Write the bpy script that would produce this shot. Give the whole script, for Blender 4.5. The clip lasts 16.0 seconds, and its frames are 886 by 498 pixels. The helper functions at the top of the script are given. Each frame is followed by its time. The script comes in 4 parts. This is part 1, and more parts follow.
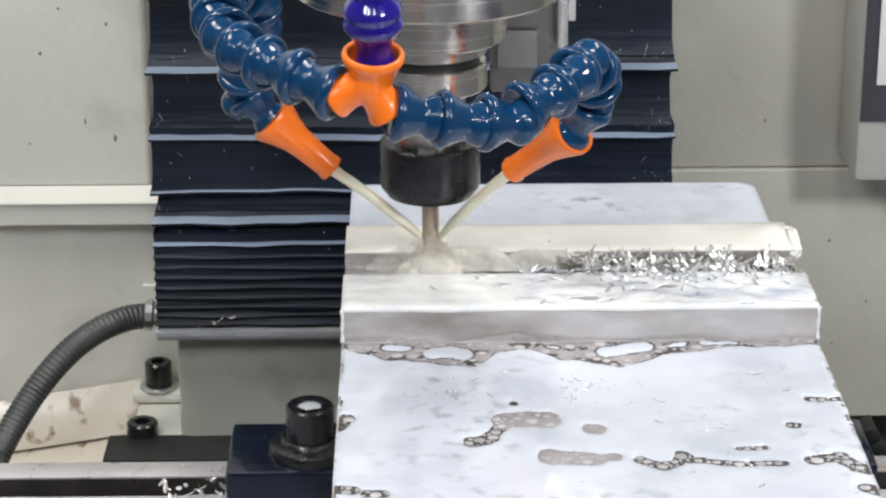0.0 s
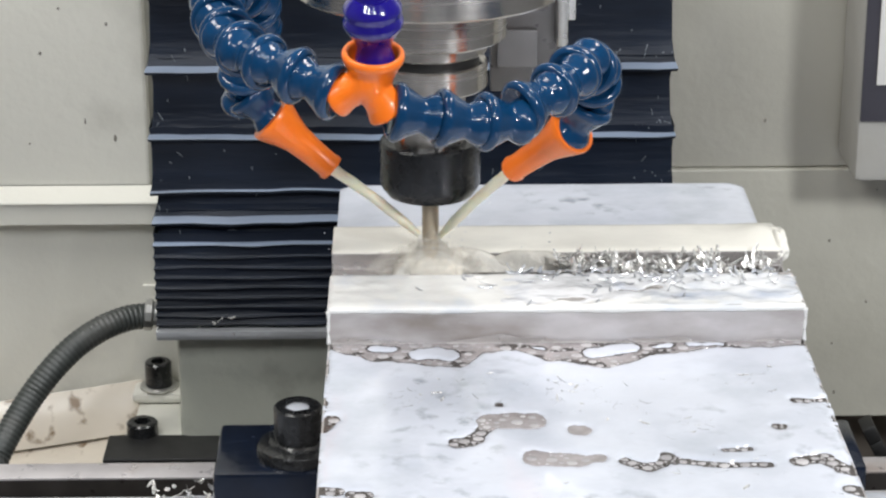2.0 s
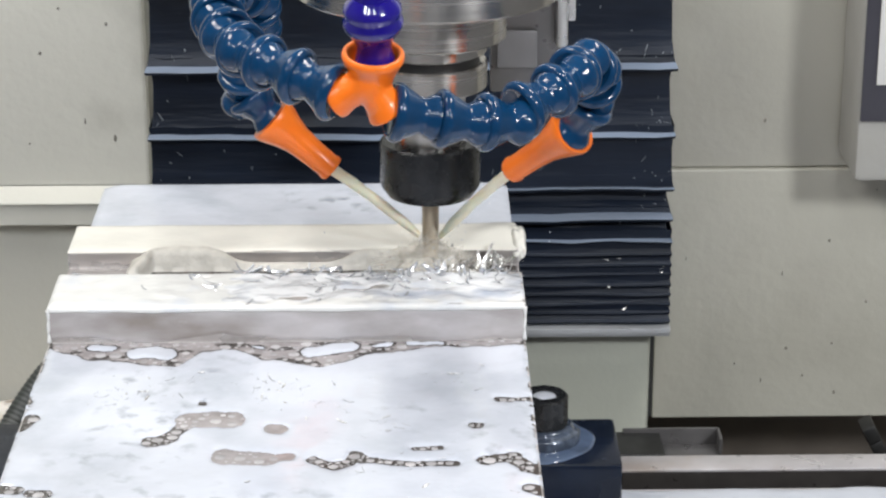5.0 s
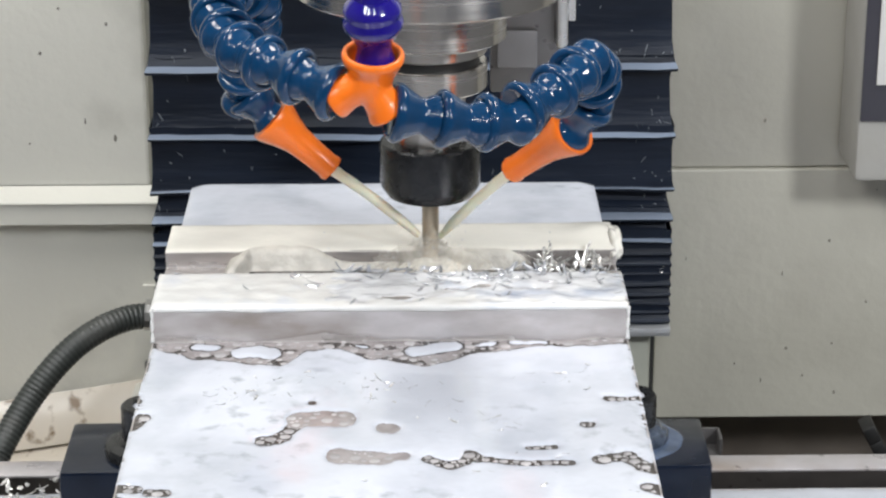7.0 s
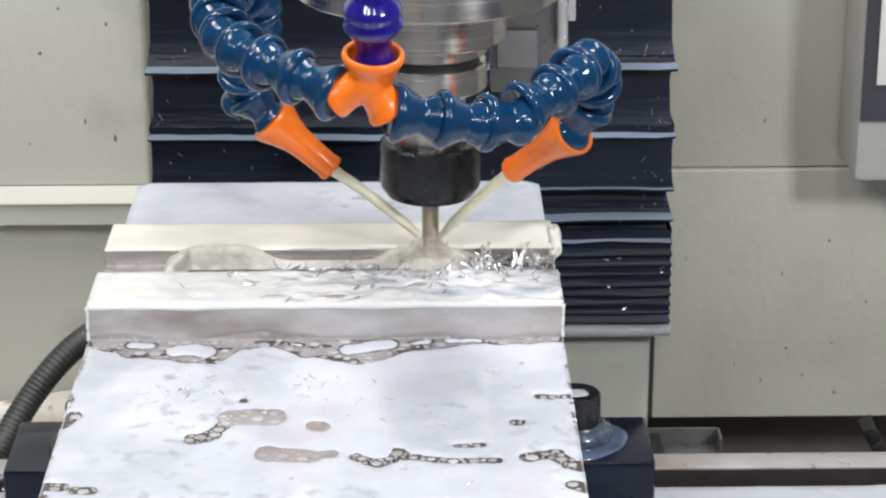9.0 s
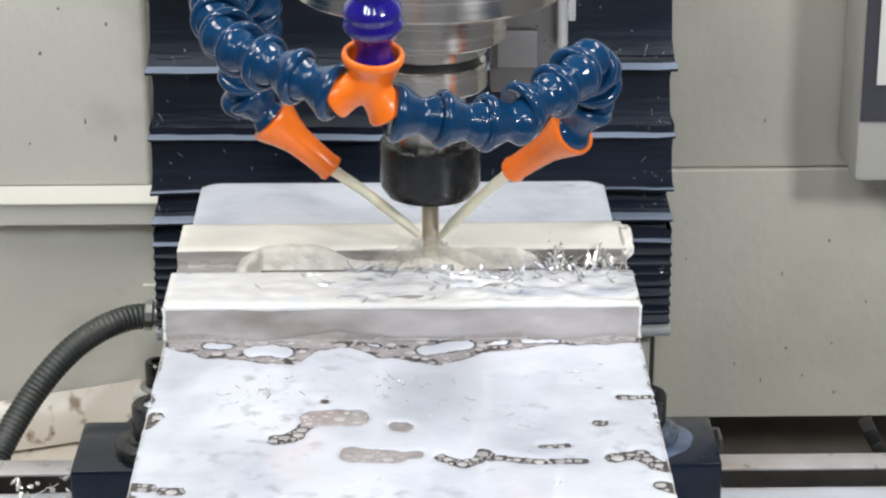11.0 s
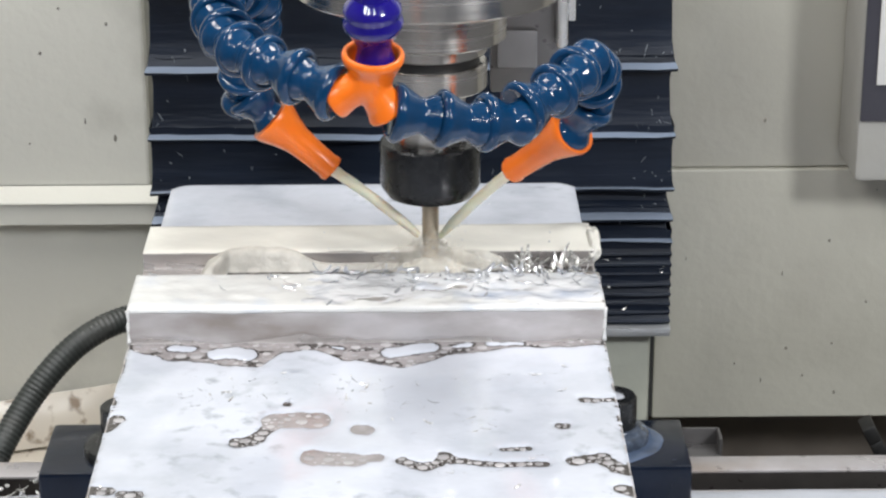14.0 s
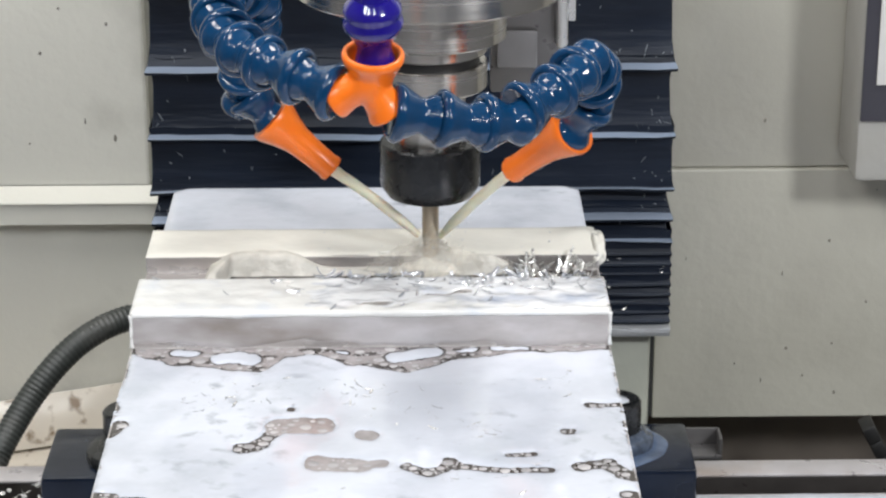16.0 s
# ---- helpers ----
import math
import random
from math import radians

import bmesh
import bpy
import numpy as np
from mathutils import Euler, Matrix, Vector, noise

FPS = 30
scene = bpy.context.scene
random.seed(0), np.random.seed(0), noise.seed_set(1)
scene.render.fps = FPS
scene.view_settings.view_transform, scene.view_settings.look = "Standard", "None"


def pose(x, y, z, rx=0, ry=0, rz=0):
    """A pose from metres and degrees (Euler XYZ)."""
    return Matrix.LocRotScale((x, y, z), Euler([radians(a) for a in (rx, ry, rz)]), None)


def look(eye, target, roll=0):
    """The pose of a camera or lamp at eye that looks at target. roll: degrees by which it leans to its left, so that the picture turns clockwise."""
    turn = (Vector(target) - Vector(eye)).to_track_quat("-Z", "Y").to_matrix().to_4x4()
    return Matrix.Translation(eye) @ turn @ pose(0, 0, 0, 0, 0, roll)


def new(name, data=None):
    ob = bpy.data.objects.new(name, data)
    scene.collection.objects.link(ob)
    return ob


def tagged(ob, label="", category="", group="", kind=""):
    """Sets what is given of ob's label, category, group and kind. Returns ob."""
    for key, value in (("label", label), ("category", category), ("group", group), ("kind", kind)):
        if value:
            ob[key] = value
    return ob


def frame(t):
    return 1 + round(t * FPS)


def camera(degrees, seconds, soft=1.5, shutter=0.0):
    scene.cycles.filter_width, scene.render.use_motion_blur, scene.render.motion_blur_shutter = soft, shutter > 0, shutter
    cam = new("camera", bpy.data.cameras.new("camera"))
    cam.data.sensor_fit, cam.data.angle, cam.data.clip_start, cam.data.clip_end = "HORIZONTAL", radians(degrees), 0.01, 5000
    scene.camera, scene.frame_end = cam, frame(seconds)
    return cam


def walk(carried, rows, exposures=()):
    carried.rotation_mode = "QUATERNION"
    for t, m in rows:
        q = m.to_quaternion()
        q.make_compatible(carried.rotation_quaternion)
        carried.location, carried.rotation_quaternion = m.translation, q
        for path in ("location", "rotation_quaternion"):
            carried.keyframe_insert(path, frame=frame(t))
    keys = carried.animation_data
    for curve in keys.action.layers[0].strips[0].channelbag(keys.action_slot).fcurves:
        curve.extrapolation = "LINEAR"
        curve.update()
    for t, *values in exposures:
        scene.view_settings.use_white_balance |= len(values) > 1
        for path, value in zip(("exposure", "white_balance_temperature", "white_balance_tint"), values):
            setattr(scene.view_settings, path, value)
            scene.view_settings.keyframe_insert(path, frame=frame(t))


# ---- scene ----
# ---- camera ----
cam = camera(21.147, 16.0, 2.3)
EYE = (-0.0073, -0.9375, 0.3592)
AIM = (0.0052, -0.0031, 0.0032)
VIEW = look(EYE, AIM, -0.15)
walk(cam, [(0.0, VIEW), (16.0, VIEW)], [(0.0, 0.03), (16.0, 0.03)])

# ---- light: workshop ceiling tubes and the machine's work lights ----
world = bpy.data.worlds.new("workshop_air")
world.use_nodes = True
world.node_tree.nodes["Background"].inputs[0].default_value = (0.80, 0.88, 1.0, 1)
world.node_tree.nodes["Background"].inputs[1].default_value = 0.35
scene.world = world


def area_lamp(name, eye, aim, sx, sy, watts, color=(1, 1, 1)):
    data = bpy.data.lights.new(name, "AREA")
    data.shape, data.size, data.size_y, data.energy, data.color = "RECTANGLE", sx, sy, watts, color
    ob = new(name, data)
    ob.matrix_world = look(eye, aim)
    return ob


area_lamp("work_light", (-0.50, -0.12, 0.98), (0, 0.02, 0), 0.50, 0.22, 7.1, (1.0, 0.98, 0.95))
area_lamp("work_light", (0.50, 0.08, 0.98), (0, 0.0, 0), 0.42, 0.18, 5.4, (1.0, 0.99, 0.97))
for lx, ly, lz, lw in ((1.15, -1.55, 1.05, 25.5), (-1.0, -1.6, 1.5, 9.4), (0.1, -1.6, 1.9, 7.2), (-0.7, -2.5, 1.9, 8.6), (0.3, -2.6, 1.9, 7.6)):
    area_lamp("ceiling_light", (lx, ly, lz), (0, 0, 0), 0.26, 0.26, lw, (0.93, 0.956, 0.99))


# ---- materials ----
def mat(name, color, rough=0.5, metal=0.0, vary=0.15, scale=40.0, bump=0.0, bump_scale=200.0, dirt=None, dirt_scale=12.0,
        dirt_at=(0.55, 0.75), coat=0.0, rough_vary=0.1, stretch=(1, 1, 1), sss=0.0, alpha=1.0, trans=0.0, island=0.0, spec=0.5, smudge=None):
    m = bpy.data.materials.new(name)
    m.use_nodes = True
    nt = m.node_tree
    N, L = nt.nodes, nt.links
    b = N["Principled BSDF"]
    b.inputs["Metallic"].default_value = metal
    b.inputs["Coat Weight"].default_value = coat
    b.inputs["Coat Roughness"].default_value = 0.06
    b.inputs["Alpha"].default_value = alpha
    b.inputs["Specular IOR Level"].default_value = spec
    b.inputs["Transmission Weight"].default_value = trans
    if sss:
        b.inputs["Subsurface Weight"].default_value = sss
        b.inputs["Subsurface Radius"].default_value = (0.004, 0.0035, 0.003)
        b.inputs["Subsurface Scale"].default_value = 0.5
    co = N.new("ShaderNodeTexCoord")
    mp = N.new("ShaderNodeMapping")
    mp.inputs["Scale"].default_value = stretch
    L.new(co.outputs["Object"], mp.inputs["Vector"])

    def tex(s, detail=5.0):
        n = N.new("ShaderNodeTexNoise")
        n.inputs["Scale"].default_value, n.inputs["Detail"].default_value = s, detail
        L.new(mp.outputs["Vector"], n.inputs["Vector"])
        return n.outputs["Fac"]

    def ramp(src, lo, hi, a, c):
        n = N.new("ShaderNodeMapRange")
        n.inputs["From Min"].default_value, n.inputs["From Max"].default_value = lo, hi
        n.inputs["To Min"].default_value, n.inputs["To Max"].default_value = a, c
        L.new(src, n.inputs["Value"])
        return n.outputs["Result"]

    def mix(fac, a, c):
        n = N.new("ShaderNodeMix")
        n.data_type = "RGBA"
        for sock, v in ((n.inputs["Factor"], fac), (n.inputs["A"], a), (n.inputs["B"], c)):
            if isinstance(v, bpy.types.NodeSocket):
                L.new(v, sock)
            else:
                sock.default_value = v
        return n.outputs["Result"]

    big = tex(scale)
    lo = tuple(max(0, c * (1 - vary)) for c in color) + (1,)
    hi = tuple(min(1, c * (1 + vary)) for c in color) + (1,)
    col = mix(ramp(big, 0.3, 0.7, 0, 1), lo, hi)
    if island:
        g = N.new("ShaderNodeNewGeometry")
        col = mix(ramp(g.outputs["Random Per Island"], 0, 1, 0, island), col, (0.05, 0.05, 0.055, 1))
    if dirt:
        col = mix(ramp(tex(dirt_scale, 8.0), *dirt_at, 0, 1), col, tuple(dirt) + (1,))
    if smudge:
        n = N.new("ShaderNodeMath")
        n.operation = "MULTIPLY"
        L.new(ramp(tex(125, 8.0), 0.54, 0.72, 0, 1), n.inputs[0])
        L.new(ramp(tex(17), 0.47, 0.62, 0, 1), n.inputs[1])
        col = mix(n.outputs[0], col, tuple(smudge) + (1,))
    L.new(col, b.inputs["Base Color"])
    L.new(ramp(tex(scale * 3), 0.3, 0.7, max(0.01, rough - rough_vary * rough), rough + rough_vary * rough), b.inputs["Roughness"])
    if bump:
        bn = N.new("ShaderNodeBump")
        bn.inputs["Strength"].default_value, bn.inputs["Distance"].default_value = 1.0, bump
        L.new(tex(bump_scale, 3.0), bn.inputs["Height"])
        L.new(bn.outputs["Normal"], b.inputs["Normal"])
    return m


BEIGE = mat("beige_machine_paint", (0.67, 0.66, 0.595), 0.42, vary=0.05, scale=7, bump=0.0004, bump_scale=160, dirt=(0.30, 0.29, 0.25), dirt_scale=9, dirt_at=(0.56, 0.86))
# Upper right panel: yellower beige, darkened so that its dimmer light is in the colour.
SHADED_BEIGE = mat("shaded_beige_paint", (0.392, 0.378, 0.326), 0.42, vary=0.05, scale=7, bump=0.0004, bump_scale=160, dirt=(0.30, 0.28, 0.23), dirt_scale=9, dirt_at=(0.56, 0.86))
# Lower right panel: same beige darkened less, for the stronger light it gets.
LESS_SHADED_BEIGE = mat("less_shaded_beige_panel", (0.465, 0.450, 0.386), 0.40, vary=0.05, scale=7, bump=0.0004, bump_scale=160, dirt=(0.34, 0.32, 0.27), dirt_scale=9, dirt_at=(0.58, 0.88))
GREEN_GREY = mat("grey_green_casting_paint", (0.42, 0.43, 0.37), 0.38, vary=0.06, scale=14, bump=0.0006, bump_scale=90, dirt=(0.22, 0.21, 0.18), dirt_scale=30, dirt_at=(0.58, 0.8))
STAINED = mat("stained_cream_sheet_metal", (0.70, 0.64, 0.55), 0.24, vary=0.08, scale=18, bump=0.001, bump_scale=25, dirt=(0.20, 0.13, 0.07), dirt_scale=75, dirt_at=(0.57, 0.68))
GRIME = mat("grey_grime", (0.20, 0.185, 0.155), 0.6)
SEAM = mat("dark_joint", (0.03, 0.03, 0.03), 0.7)
BELLOWS = mat("black_coated_bellows_fabric", (0.010, 0.015, 0.027), 0.40, vary=0.35, scale=30, bump=0.0007, bump_scale=120, stretch=(0.25, 1, 2), dirt=(0.012, 0.018, 0.032), dirt_scale=55, dirt_at=(0.62, 0.8), coat=0.0, spec=0.26, rough_vary=0.3)
SPECK = mat("dried_coolant", (0.30, 0.33, 0.36), 0.5, vary=0.4, scale=400, alpha=0.7)
# Pale blue-grey for the fold ledges: their highlight is put into the colour.
EDGE = mat("lit_bellows_edge", (0.165, 0.205, 0.275), 0.32, vary=0.4, scale=45, stretch=(0.15, 1, 1), bump=0.0002, bump_scale=300)
FROTH = mat("cream_froth", (0.80, 0.76, 0.68), 0.45, vary=0.1, scale=150, bump=0.0005, bump_scale=300, sss=0.3)
STEEL = mat("turned_spindle_steel", (0.54, 0.515, 0.485), 0.26, 1.0, vary=0.06, scale=20, bump=0.000004, bump_scale=160, stretch=(0.05, 0.05, 6), rough_vary=0.15)
turned = STEEL.node_tree.nodes.new("ShaderNodeTangent")
turned.direction_type, turned.axis = "RADIAL", "Z"
STEEL.node_tree.links.new(turned.outputs[0], STEEL.node_tree.nodes["Principled BSDF"].inputs["Tangent"])
STEEL.node_tree.nodes["Principled BSDF"].inputs["Anisotropic"].default_value = 0.85
STEEL.node_tree.nodes["Principled BSDF"].inputs["Anisotropic Rotation"].default_value = 0.25
# One even black for the spindle gap, the way cover and the chain guide.
DARK_GAP = mat("plain_black", (0.012, 0.012, 0.012), 0.5)
NUT = mat("black_oxide_collet_nut", (0.011, 0.012, 0.014), 0.26, 0.10, spec=0.35, vary=0.25, scale=60, bump=0.00005, bump_scale=900, rough_vary=0.3)
CARBIDE = mat("wet_carbide_tool", (0.52, 0.44, 0.33), 0.35, 0.2, vary=0.2, scale=90, stretch=(1, 1, 0.3))
PALE = mat("pale_grey_cover", (0.19, 0.185, 0.19), 0.4, vary=0.1, scale=60)
PLATE = mat("dull_grey_plate", (0.15, 0.145, 0.145), 0.35, 0.5, vary=0.1, scale=40, rough_vary=0.3)
RAIL = mat("dull_zinc_rail", (0.42, 0.435, 0.45), 0.30, 0.5, vary=0.15, scale=60, stretch=(0.3, 1, 1))
ALU = mat("bright_plate", (0.55, 0.55, 0.54), 0.30, 0.9, vary=0.08, scale=40, bump=0.0001, bump_scale=400, rough_vary=0.3)
BLUE = mat("blue_hose_plastic", (0.004, 0.038, 0.104), 0.15, vary=0.15, scale=70, bump=0.00008, bump_scale=500, coat=0.15, spec=0.38, dirt=(0.01, 0.075, 0.18), dirt_scale=200, dirt_at=(0.6, 0.9))
PURPLE = mat("violet_blue_hose_plastic", (0.012, 0.006, 0.20), 0.15, vary=0.15, scale=70, coat=0.6, spec=0.5, bump=0.00006, bump_scale=500)
ORANGE = mat("orange_nozzle_plastic", (0.95, 0.19, 0.012), 0.32, vary=0.06, scale=80, coat=0.25, sss=0.10, bump=0.00006, bump_scale=600)
METAL = mat("wet_milled_steel", (0.54, 0.51, 0.495), 0.30, 0.5, vary=0.12, scale=45, bump=0.00012, bump_scale=260, stretch=(0.3, 1, 1), rough_vary=0.4, dirt=(0.36, 0.33, 0.315), dirt_scale=80, dirt_at=(0.45, 0.72))
MILK = mat("milky_coolant", (0.60, 0.625, 0.69), 0.10, vary=0.05, scale=35, bump=0.0005, bump_scale=70, coat=0.3, dirt=(0.41, 0.44, 0.50), dirt_scale=26, dirt_at=(0.48, 0.80), smudge=(0.31, 0.33, 0.37))
THIN_MILK = mat("thin_bluish_coolant", (0.085, 0.118, 0.190), 0.10, vary=0.3, scale=90, bump=0.0003, bump_scale=160, coat=0.5)
# Blue-grey patches here and in the white coolant paint in the ripples' reflections.
RIPPLED = mat("thin_rippled_coolant", (0.74, 0.745, 0.76), 0.07, vary=0.10, scale=50, bump=0.0020, bump_scale=65, coat=0.4, dirt=(0.38, 0.43, 0.54), dirt_scale=42, dirt_at=(0.52, 0.72), stretch=(0.8, 1.3, 1))
BRIGHT = mat("white_coolant", (0.79, 0.785, 0.765), 0.09, vary=0.05, scale=40, bump=0.0006, bump_scale=90, coat=0.4, dirt=(0.62, 0.66, 0.74), dirt_scale=45, dirt_at=(0.55, 0.8))
FOAM = mat("grey_cream_foam", (0.60, 0.575, 0.52), 0.42, vary=0.14, scale=160, bump=0.0008, bump_scale=260)
# Pale tone and taupe blotches put the front step's reflection into the film.
FACE_FILM = mat("milky_reflection_film", (0.66, 0.63, 0.64), 0.25, vary=0.12, scale=70, bump=0.0003, bump_scale=120, alpha=0.80, stretch=(0.6, 1, 1.5), dirt=(0.33, 0.29, 0.265), dirt_scale=30, dirt_at=(0.38, 0.62))
CREAM = mat("cream_coolant", (0.84, 0.815, 0.745), 0.14, vary=0.06, scale=30, bump=0.0004, bump_scale=80, coat=0.2)
JET = mat("coolant_jet", (0.95, 0.87, 0.70), 0.35, vary=0.08, scale=60, sss=0.95, stretch=(1, 1, 0.3), bump=0.0003, bump_scale=150)
MIST = mat("coolant_spray", (0.95, 0.91, 0.83), 0.6, vary=0.05, scale=150, spec=0.2)
HAZE = bpy.data.materials.new("coolant_haze")
HAZE.use_nodes = True
haze_nodes, haze_links = HAZE.node_tree.nodes, HAZE.node_tree.links
haze_nodes.remove(haze_nodes["Principled BSDF"])
clear, white, haze_mix = haze_nodes.new("ShaderNodeBsdfTransparent"), haze_nodes.new("ShaderNodeBsdfDiffuse"), haze_nodes.new("ShaderNodeMixShader")
haze_noise, haze_range = haze_nodes.new("ShaderNodeTexNoise"), haze_nodes.new("ShaderNodeMapRange")
white.inputs["Color"].default_value = (0.95, 0.90, 0.81, 1)
haze_noise.inputs["Scale"].default_value = 170
haze_range.inputs["From Min"].default_value, haze_range.inputs["From Max"].default_value = 0.40, 0.70
haze_range.inputs["To Min"].default_value, haze_range.inputs["To Max"].default_value = 0.0, 0.40
haze_links.new(haze_noise.outputs["Fac"], haze_range.inputs["Value"])
haze_links.new(haze_range.outputs["Result"], haze_mix.inputs[0])
haze_links.new(clear.outputs[0], haze_mix.inputs[1])
haze_links.new(white.outputs[0], haze_mix.inputs[2])
haze_links.new(haze_mix.outputs[0], haze_nodes["Material Output"].inputs["Surface"])
DULL_CHIP = mat("dull_sunk_chips", (0.50, 0.52, 0.56), 0.35, 0.2, vary=0.2, scale=300, island=0.5)
WET_CHIP = mat("wet_chips", (0.76, 0.78, 0.82), 0.22, 0.5, vary=0.2, scale=300, island=0.25)
CHIP = mat("bright_metal_chips", (0.92, 0.90, 0.87), 0.27, 0.55, vary=0.12, scale=300, island=0.28)
BED = mat("darkened_wet_steel", (0.062, 0.054, 0.050), 0.28, vary=0.2, scale=70, bump=0.0001, bump_scale=250)
VEIL = mat("thin_taupe_coolant", (0.335, 0.308, 0.308), 0.15, vary=0.18, scale=140, bump=0.0002, bump_scale=220, coat=0.2, dirt=(0.225, 0.203, 0.198), dirt_scale=90, dirt_at=(0.5, 0.78))
CELL = mat("bubble_skin", (0.49, 0.472, 0.475), 0.14, vary=0.15, scale=200, coat=0.3, island=0.35)
CLAMP = mat("blue_black_oxide_clamp", (0.008, 0.013, 0.027), 0.20, 0.12, vary=0.3, scale=40, bump=0.0002, bump_scale=150, coat=0.25, spec=0.35, rough_vary=0.4)
MILKY_BOLT = mat("screw_filmed_with_coolant", (0.05, 0.065, 0.095), 0.2, 0.2, vary=0.3, scale=80, bump=0.0002, bump_scale=200, coat=0.5, dirt=(0.16, 0.20, 0.28), dirt_scale=130, dirt_at=(0.52, 0.74))
BOLT = mat("black_socket_screw", (0.020, 0.021, 0.022), 0.27, 0.4, vary=0.3, scale=80, bump=0.0001, bump_scale=500, coat=0.3)
TABLE = mat("ground_table_iron", (0.62, 0.59, 0.60), 0.34, 0.45, vary=0.15, scale=25, bump=0.0001, bump_scale=300, dirt=(0.40, 0.30, 0.22), dirt_scale=20, dirt_at=(0.55, 0.85), rough_vary=0.3)
SLOTM = mat("dark_slot_iron", (0.05, 0.045, 0.042), 0.3, 0.4, vary=0.3, scale=50)
CONDUIT = mat("grey_conduit_plastic", (0.045, 0.050, 0.047), 0.38, vary=0.15, scale=60, bump=0.0001, bump_scale=300, dirt=(0.08, 0.08, 0.075), dirt_scale=50)
ZINC = mat("zinc_plated_fitting", (0.55, 0.55, 0.53), 0.3, 0.9, scale=80)
CABINET = mat("cabinet_paint", (0.40, 0.39, 0.36), 0.4, vary=0.05, scale=15, bump=0.0003, bump_scale=140, dirt=(0.33, 0.31, 0.27), dirt_scale=14, dirt_at=(0.55, 0.85))
WHITE = mat("white_panel", (0.70, 0.69, 0.66), 0.35, vary=0.03, scale=15)
FRAME = mat("dark_grey_frame", (0.045, 0.043, 0.055), 0.4, vary=0.06, scale=30)
SUMP = mat("dark_sump", (0.115, 0.098, 0.082), 0.45, vary=0.3, scale=15, bump=0.001, bump_scale=30)
WORKSHOP = mat("pale_workshop_wall", (0.55, 0.55, 0.55), 0.8, vary=0.05, scale=1.0)


# ---- mesh helpers ----
def part(name, bm, material, parent=None, label="", smooth=None, m=None):
    me = bpy.data.meshes.new(name)
    bm.normal_update()
    bm.to_mesh(me)
    bm.free()
    me.materials.append(material)
    if smooth is not None:
        for p in me.polygons:
            p.use_smooth = True
        me.set_sharp_from_angle(angle=radians(smooth))
    ob = new(name, me)
    if m is not None:
        ob.matrix_basis = m
    if parent is not None:
        ob.parent = parent
    if label:
        ob["label"] = label
    return ob


def thing(name, label, category, kind="", group="", m=None):
    ob = new(name)
    ob.empty_display_size = 0.02
    if m is not None:
        ob.matrix_basis = m
    return tagged(ob, label, category, group, kind)


def box(bm, x0, x1, y0, y1, z0, z1, bevel=0.0, m=None):
    r = bmesh.ops.create_cube(bm, size=1.0)
    vs = r["verts"]
    for v in vs:
        v.co = Vector((x0 if v.co.x < 0 else x1, y0 if v.co.y < 0 else y1, z0 if v.co.z < 0 else z1))
    if bevel:
        es = list({e for v in vs for e in v.link_edges})
        out = bmesh.ops.bevel(bm, geom=es, offset=bevel, segments=2, profile=0.5, affect="EDGES")
        vs = list({v for f in out["faces"] for v in f.verts} | {v for v in vs if v.is_valid})
    if m is not None:
        bmesh.ops.transform(bm, matrix=m, verts=[v for v in vs if v.is_valid])
    return bm


def lathe(bm, profile, n=32, m=None, cap=True, wobble=0.0):
    """Turns (z, r) pairs about z."""
    rings = []
    for z, r in profile:
        ring = []
        for i in range(n):
            a = 2 * math.pi * i / n
            co = Vector((r * math.cos(a), r * math.sin(a), z))
            ring.append(bm.verts.new(m @ co if m is not None else co))
        rings.append(ring)
    for a, b in zip(rings, rings[1:]):
        for i in range(n):
            bm.faces.new((a[i], a[(i + 1) % n], b[(i + 1) % n], b[i]))
    if cap:
        bm.faces.new(list(reversed(rings[0])))
        bm.faces.new(rings[-1])
    return bm


def along(a, d):
    """A pose at a whose z points along d."""
    return Matrix.Translation(a) @ Vector(d).to_track_quat("Z", "Y").to_matrix().to_4x4()


def spline(points, step):
    """Even steps along a smooth line through the points: places and directions."""
    P = [Vector(p) for p in points]
    fine = []
    for i in range(len(P) - 1):
        p0, p1, p2, p3 = P[max(i - 1, 0)], P[i], P[i + 1], P[min(i + 2, len(P) - 1)]
        for k in range(24):
            t = k / 24
            fine.append(0.5 * (2 * p1 + (p2 - p0) * t + (2 * p0 - 5 * p1 + 4 * p2 - p3) * t * t + (3 * p1 - p0 - 3 * p2 + p3) * t ** 3))
    fine.append(P[-1])
    out, left = [], 0.0
    for a, b in zip(fine, fine[1:]):
        d = (b - a).length
        while left <= d and d > 0:
            out.append((a + (b - a) * (left / d), (b - a).normalized()))
            left += step
        left -= d
    return out


def tube(bm, points, radii, step=0.002, n=16):
    s = spline(points, step)
    rings = []
    for k, (p, d) in enumerate(s):
        u = k / (len(s) - 1) * (len(radii) - 1)
        i = min(int(u), len(radii) - 2)
        r = radii[i] + (radii[i + 1] - radii[i]) * (u - i)
        q = along(p, d)
        rings.append([bm.verts.new(q @ Vector((r * math.cos(2 * math.pi * j / n), r * math.sin(2 * math.pi * j / n), 0))) for j in range(n)])
    for a, b in zip(rings, rings[1:]):
        for i in range(n):
            bm.faces.new((a[i], a[(i + 1) % n], b[(i + 1) % n], b[i]))
    bm.faces.new(list(reversed(rings[0])))
    bm.faces.new(rings[-1])
    return bm


